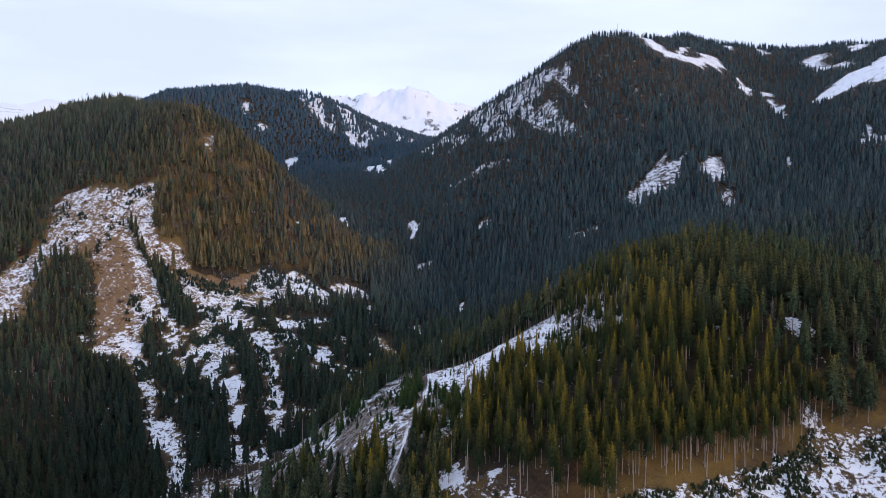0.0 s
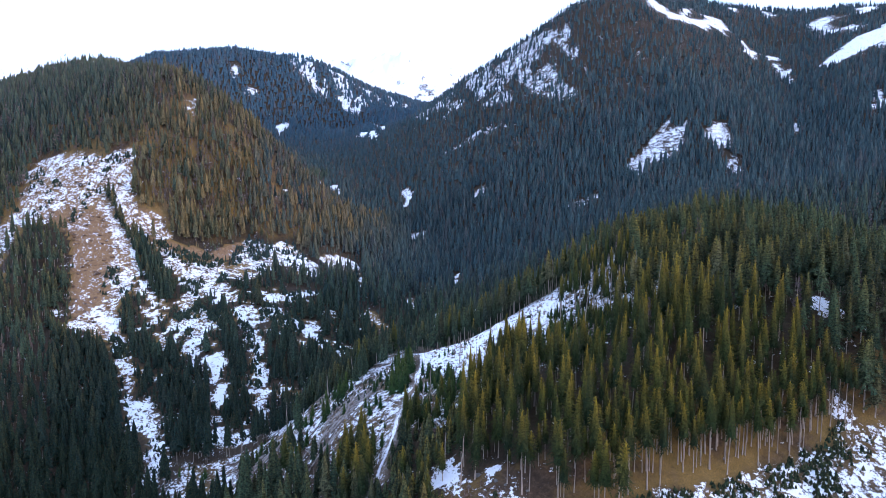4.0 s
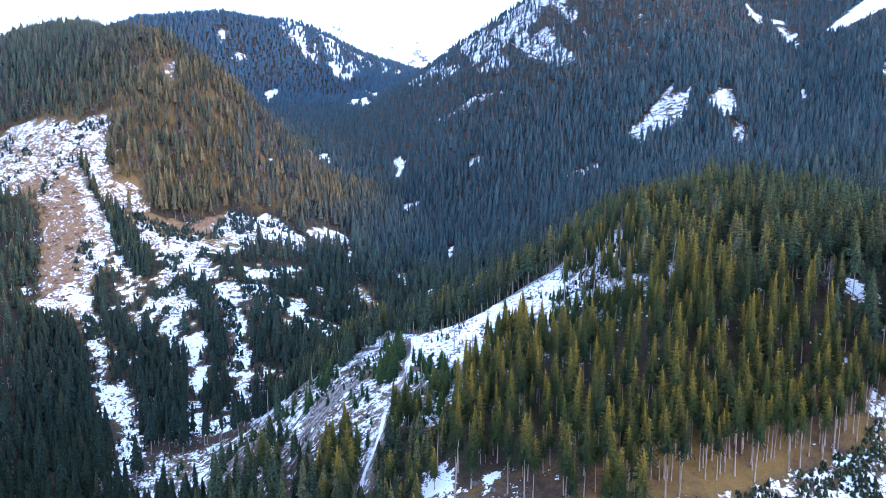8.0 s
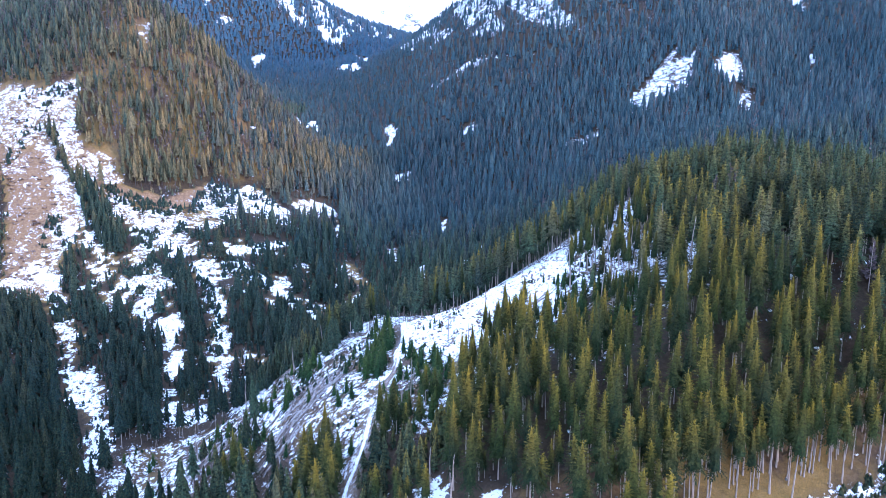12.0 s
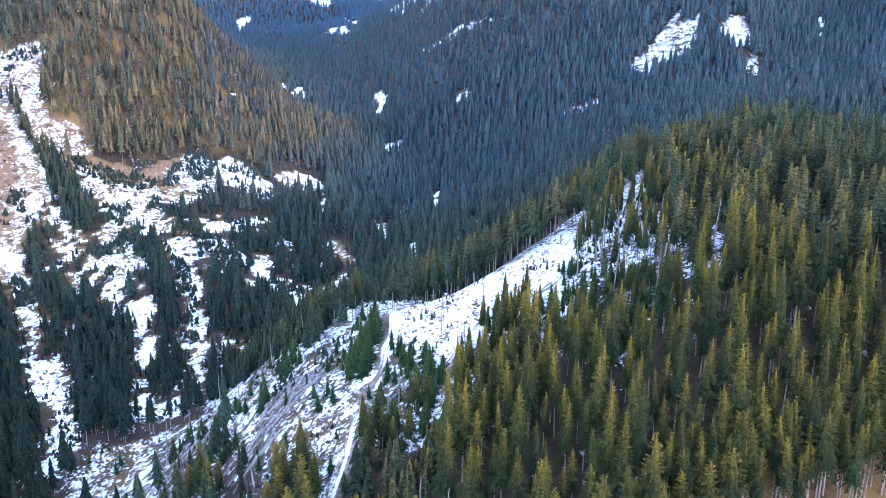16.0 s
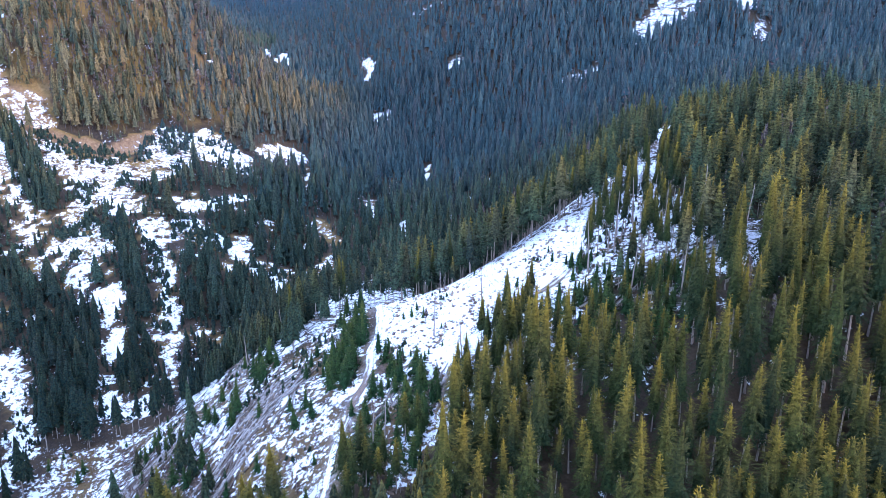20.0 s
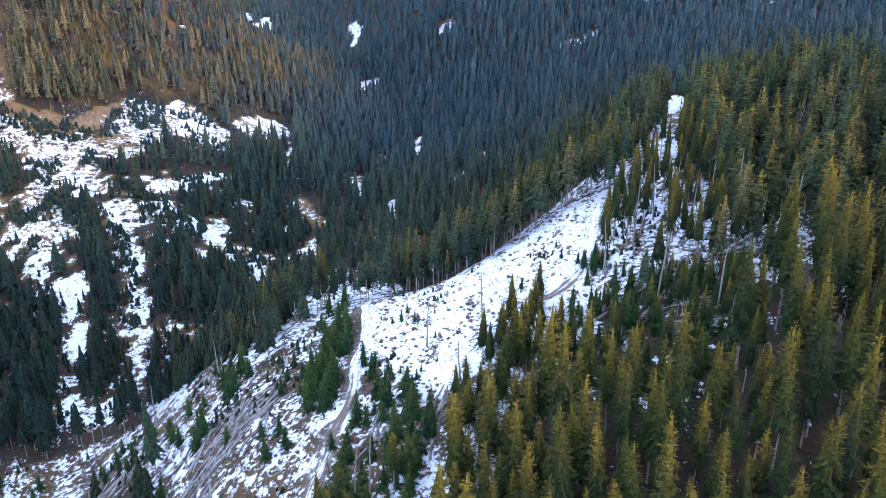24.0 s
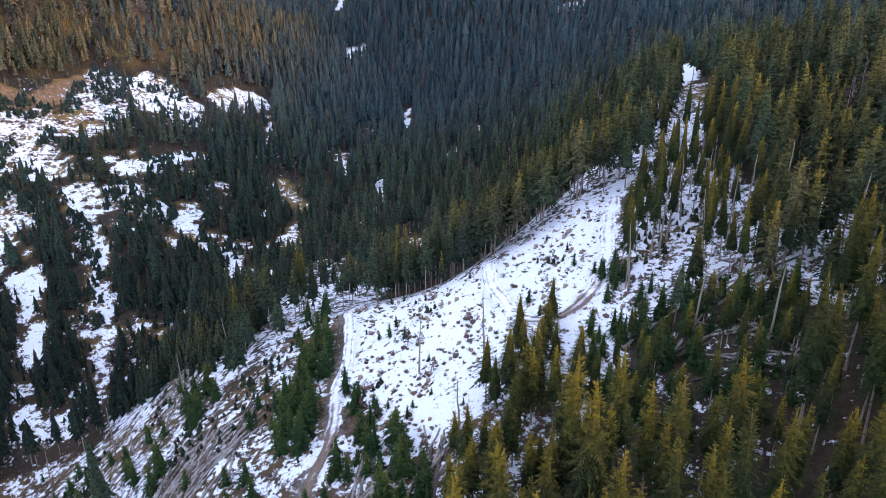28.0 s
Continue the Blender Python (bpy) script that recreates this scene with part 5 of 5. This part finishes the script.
def bare_larches():
    """Leafless reddish larches, each a trunk with a cloud of fine twigs."""
    r = random.Random(23)
    kinds = []
    for k in range(3):
        v, f, shoots, wood = bare_template(150 + k, 70)
        v = v * np.array([2.2, 2.2, 15.0])
        twigs = f[wood == 0]
        trunk = mesh_of("trunk", [tube([(0, 0, -0.6), (0.05, 0, 7), (0, 0.05, 15)], [0.22, 0.14, 0.03], 7)], [BARK, CUT_WOOD])
        kinds.append((trunk, build_mesh("crown", v, twigs.ravel(), np.full(len(twigs), 3), [LARCH], attributes={"shoots": np.full(len(v), 0.5), "tint": np.full(len(v), 0.3 + 0.3 * k)})))
    for x, y in [(87, 319), (89, 309), (88, 322), (198, 555), (140, 567), (120, 504), (250, 687), (167, 543)]:
        base = new("larch_tree")
        for me in r.choice(kinds):
            new(me.name, me).parent = base
        base.matrix_basis = pose(x, y, float(ground(x, y)), r.gauss(0, 2), r.gauss(0, 2), r.uniform(0, 360)) @ Matrix.Scale(r.uniform(0.85, 1.15), 4)
        tagged(base, "bare pinkish-brown larch among the dark spruces", "tree", "bare larches")


bare_larches()


def in_clearing(name, n, seed, margin=0):
    """Random places inside one opening."""
    r = np.random.default_rng(seed)
    poly = CLEARINGS[name][1]
    px, py = np.array(poly).T
    x, y = r.uniform(px.min(), px.max(), n * 6), r.uniform(py.min(), py.max(), n * 6)
    k = inside(poly, x, y) & (near_track(x, y) > 0.6 + margin)
    return x[k][:n], y[k][:n]


def stumps():
    r = random.Random(5)
    kinds = []
    for k in range(3):
        w = 0.3 + 0.06 * k
        pts = [(0, 0, -0.3), (0, 0, 0.12), (0.02, 0, 0.45 + 0.1 * k)]
        kinds.append(mesh_of("tree_stump", [tube(pts, [w * 1.5, w * 1.1, w], 9)], [BARK, CUT_WOOD]))
    x, y = in_clearing("main_clearing", 150, 21)
    for px, py in zip(x, y):
        ob = new("tree_stump", r.choice(kinds))
        ob.matrix_basis = pose(px, py, float(ground(px, py)), r.gauss(0, 4), r.gauss(0, 4), r.uniform(0, 360)) @ Matrix.Scale(r.uniform(0.8, 1.4), 4)
        tagged(ob, "low sawn spruce stump in the snow", "stump", "stumps in the clearing")


stumps()


# ---------------------------------------------------------------- young growth and brush
def saplings():
    kinds = [spruce_meshes(140 + k, 8, 0.2, 2.1, 11, SEEDLING, 3) for k in range(3)]
    r = random.Random(8)
    spots = [(-22, 425, 1), (-17, 407, 1.1), (-14, 399, 1.2), (-16, 395, 1), (-18, 390, 1.2), (-14, 384, 1), (-18, 381, 1.1), (-20, 370, 1.2), (-16, 360, 1.1), (-22, 367, 1.2), (-14, 366, 1), (-17, 357, 1)]
    spots += [(-21, 361, 0.9), (-24, 372, 0.8), (-19, 376, 1.0), (-7, 372, 1), (-54, 398, 1), (-48, 388, 1.1), (-48, 383, 0.9), (-51, 392, 1), (-56, 374, 0.9), (-54, 364, 1), (-29, 386, 0.7), (-30, 379, 0.6), (-25, 376, 0.7),
             (4, 392, 0.55), (8, 388, 0.5), (6, 396, 0.45), (40, 362, 1.1), (39, 380, 0.5), (40, 371, 0.4), (52, 387, 0.45), (56, 375, 0.7), (57, 371, 0.8), (60, 372, 0.7), (59, 377, 0.8), (62, 375, 0.6), (55, 379, 0.5)]
    spots += [(-70, 390, 0.9), (-75, 383, 1), (-66, 380, 0.8), (-95, 405, 1), (-100, 398, 0.8), (-28, 350, 0.8), (-30, 342, 0.9), (-33, 352, 0.7), (-60, 350, 1), (-64, 345, 0.9), (-70, 352, 1)]
    spots += [(px, py, 0.65) for px, py in [(56, 377), (57, 368), (60, 360), (60, 370), (54, 364), (63, 362), (59, 340), (53, 334), (62, 337), (64, 339), (50, 337), (63, 331), (57, 330)]]
    spots += [(px, py, r.uniform(0.6, 0.95)) for px, py in [(-13, 334), (-9, 326), (-5, 318), (-3, 323), (1, 325), (5, 324), (7, 319), (2, 315), (-4, 313), (-10, 318), (0, 312), (6, 313), (-9, 333), (9, 324)]]
    spots += [(px, py, r.uniform(1.05, 1.4)) for px, py in [(-20, 397), (-17, 391), (-16, 400), (-14, 403), (-13, 394), (-13, 386), (-16, 418), (-16, 428), (-17, 386), (-22, 373), (-19, 360), (-16, 354), (-16, 363), (-21, 355), (-20, 374), (-15, 368), (-19, 383), (-51, 397), (-48, 399), (-53, 369)]]
    lx, ly = np.array(LOW).T
    while len(spots) < 180:
        px, py = r.uniform(lx.min(), lx.max()), r.uniform(ly.min(), ly.max())
        if inside(LOW, np.array([px]), np.array([py]))[0]:
            spots.append((px, py, r.uniform(0.55, 1.2)))
    x, y = in_clearing("roadside", 46, 299, 1.0)
    spots += [(px, py, r.uniform(0.5, 1.15)) for px, py in zip(x, y)]
    for k in range(70):
        name = ("roadside", "brush_slope", "brush_slope", "brush_slope")[k % 4]
        x, y = in_clearing(name, 1, 300 + k, 1.0)
        spots += [(px, py, r.uniform(0.3, 0.95)) for px, py in zip(x, y)]
    for k in range(30):
        x, y = in_clearing("main_clearing", 1, 500 + k, 1.0)
        spots += [(px, py, r.uniform(0.15, 0.4)) for px, py in zip(x, y)]
    for x, y, s in spots:
        base = new("young_spruce")
        for me in r.choice(kinds):
            new(me.name, me).parent = base
        base.matrix_basis = pose(x, y, float(ground(x, y)), r.gauss(0, 2), r.gauss(0, 2), r.uniform(0, 360)) @ Matrix.Diagonal((s * r.uniform(0.9, 1.2), s * r.uniform(0.9, 1.2), s, 1))
        tagged(base, "bushy young green spruce in the snowy clearing", "tree", "young spruces")


saplings()


def twig_template(seed, twigs):
    """A low clump of bare twigs."""
    r = np.random.default_rng(seed)
    v, f = [], []
    for k in range(twigs):
        a, ln, up = r.uniform(0, 6.28), r.uniform(0.3, 1.1), r.uniform(0.15, 0.8)
        c, s, w = math.cos(a), math.sin(a), r.uniform(0.03, 0.09)
        i = len(v)
        ox, oy = r.uniform(-0.4, 0.4, 2)
        v += [(ox - s * w, oy + c * w, -0.05), (ox + s * w, oy - c * w, -0.05), (ox + c * ln * 0.7, oy + s * ln * 0.7, up)]
        f.append((i, i + 1, i + 2))
    # the low heap of slash that the twigs stick out of
    i = len(v)
    v.append((r.normal(0, 0.1), r.normal(0, 0.1), r.uniform(0.22, 0.4)))
    for k in range(7):
        w = r.uniform(0.35, 0.75)
        v.append((w * math.cos(k * 0.898), w * math.sin(k * 0.898), -0.12))
    f += [(i, i + 1 + k, i + 1 + (k + 1) % 7) for k in range(7)]
    return np.array(v), np.array(f), r.uniform(0, 0.6, len(v)), np.zeros(len(f), int)


def brush():
    clumps = [twig_template(k, 15) for k in range(6)]
    spread_of = {"main_clearing": 1500, "brush_slope": 1500, "roadside": 260, "right_clearing": 350, "nose_slope": 420, "rim_woods": 160, "road_patch": 60, "belt_a": 140, "mosaic_a": 160, "mosaic_b": 60,
                 "clearcut": 900, "mosaic_g": 60, "thin_right": 420, "left_track": 70, "mosaic_e": 20, "stream_bed": 120, "wet_floor": 60, "upper_road": 90, "lower_woods": 420, "mosaic_i": 20, "slide_a": 120}
    xs, ys = [], []
    for k, (name, n) in enumerate(spread_of.items()):
        x, y = in_clearing(name, n, 40 + k)
        xs.append(x), ys.append(y)
    x, y = np.concatenate(xs), np.concatenate(ys)
    big = rng.random(len(x)) ** 2.5
    h = (0.25 + 0.75 * big) * np.where(y > 480, 2.0, 1)
    tagged(new("brushwood", forest_mesh("brushwood", clumps, x, y, h, (0.5 + 1.5 * big) * np.where(y > 480, 2.0, 1), [SHRUB], rng.random(len(x)))),
           "brown brushwood and slash poking through the snow", "brush", kind="stuff")

    # dark dwarf spruces in drifts
    xs, ys = [], []
    for k, (name, n, cut) in enumerate((("right_clearing", 5600, 0.02), ("nose_slope", 300, 0.1), ("brush_slope", 1500, 0.25), ("clearcut", 1500, 0.35), ("mosaic_a", 600, 0.12), ("mosaic_b", 550, 0.1), ("belt_b", 160, 0.1), ("belt_c", 100, 0.1), ("mosaic_f", 320, 0.0), ("terrace", 150, 0.0),
                                        ("mosaic_g", 200, 0.1), ("belt_a", 380, 0.1), ("left_track", 200, 0.1), ("mosaic_e", 30, 0.1), ("mosaic_i", 60, 0.0), ("thin_right", 260, 0.0), ("main_clearing", 500, 0.45), ("stream_bed", 300, 0.2), ("wet_floor", 120, 0.1))):
        x, y = in_clearing(name, n, 80 + k)
        keep = rough(x, y, 9 if y.mean() < 300 else 16, 55) > cut
        xs.append(x[keep]), ys.append(y[keep])
    x, y = np.concatenate(xs), np.concatenate(ys)
    h = rng.uniform(0.7, 2.4, len(x)) * np.where(y > 480, 2.0, 1)
    tagged(new("dwarf_spruces", forest_mesh("dwarf_spruces", SIMPLE, x, y, h, h * rng.uniform(0.35, 0.6, len(x)), [FOREST, BARK], rng.random(len(x)) * 0.4, young=0.12)),
           "dark low spruce seedlings in patches of snow", "shrubs", kind="stuff")

    # leafless brown bushes
    xs, ys = [], []
    for k, (name, n) in enumerate((("brush_slope", 90), ("lower_woods", 40), ("roadside", 24), ("main_clearing", 20), ("nose_slope", 90), ("stream_bed", 14), ("rim_woods", 30), ("thin_right", 40))):
        x, y = in_clearing(name, n, 120 + k)
        xs.append(x), ys.append(y)
    x, y = np.concatenate(xs), np.concatenate(ys)
    h = rng.uniform(1.5, 4.2, len(x))
    tagged(new("bare_bushes", forest_mesh("bare_bushes", [bare_template(130 + s, 30) for s in range(3)], x, y, h, h * rng.uniform(0.28, 0.45, len(x)), [SHRUB, DEAD_WOOD], rng.random(len(x)))),
           "leafless reddish-brown bushes on the cut slope", "shrubs", kind="stuff")


brush()


def boulders():
    r = random.Random(17)
    kinds = []
    for k in range(3):
        bm = bmesh.new()
        bmesh.ops.create_icosphere(bm, subdivisions=2, radius=1)
        for p in bm.verts:
            p.co *= 1 + 0.35 * noise.noise(p.co * 1.3 + Vector((k * 7, 0, 0)))
            p.co.z *= 0.65
        me = bpy.data.meshes.new("boulder")
        bm.to_mesh(me)
        bm.free()
        me.materials.append(STONE)
        kinds.append(me)
    for x, y, s in [(20, 262, 1.4), (23, 260, 1.0), (14, 266, 1.8), (11, 262, 1.2), (30, 257, 0.9), (36, 251, 1.1), (26, 254, 0.7), (8, 270, 1.5), (45, 262, 0.8), (52, 264, 0.7), (100, 270, 0.8), (70, 268, 0.9)]:
        ob = new("boulder", r.choice(kinds))
        ob.matrix_basis = pose(x, y, float(ground(x, y)) + 0.05 * s, r.uniform(-15, 15), r.uniform(-15, 15), r.uniform(0, 360)) @ Matrix.Scale(s * 0.6, 4)
        tagged(ob, "grey weathered boulder below the spruce stand", "boulder", "boulders")


boulders()


def mast():
    """The thin mast on the summit."""
    x, y = 303, 1262
    z = float(ground(x, y))
    base = new("transmitter_mast")
    base.location = (x, y, z)
    for name, pieces in (("pole", [tube([(0, 0, -1), (0, 0, 14), (0, 0, 24)], [0.35, 0.25, 0.12], 8)]),
                         ("antenna", [tube([(0.3, 0, 18), (0.3, 0, 22)], [0.22, 0.22], 6)]),
                         ("antenna", [tube([(-0.3, 0.2, 14), (-0.3, 0.2, 17)], [0.22, 0.22], 6)])):
        new(name, mesh_of(name, pieces, [STEEL, STEEL])).parent = base
    tagged(base, "thin grey steel mast on the wooded summit", "mast")


mast()
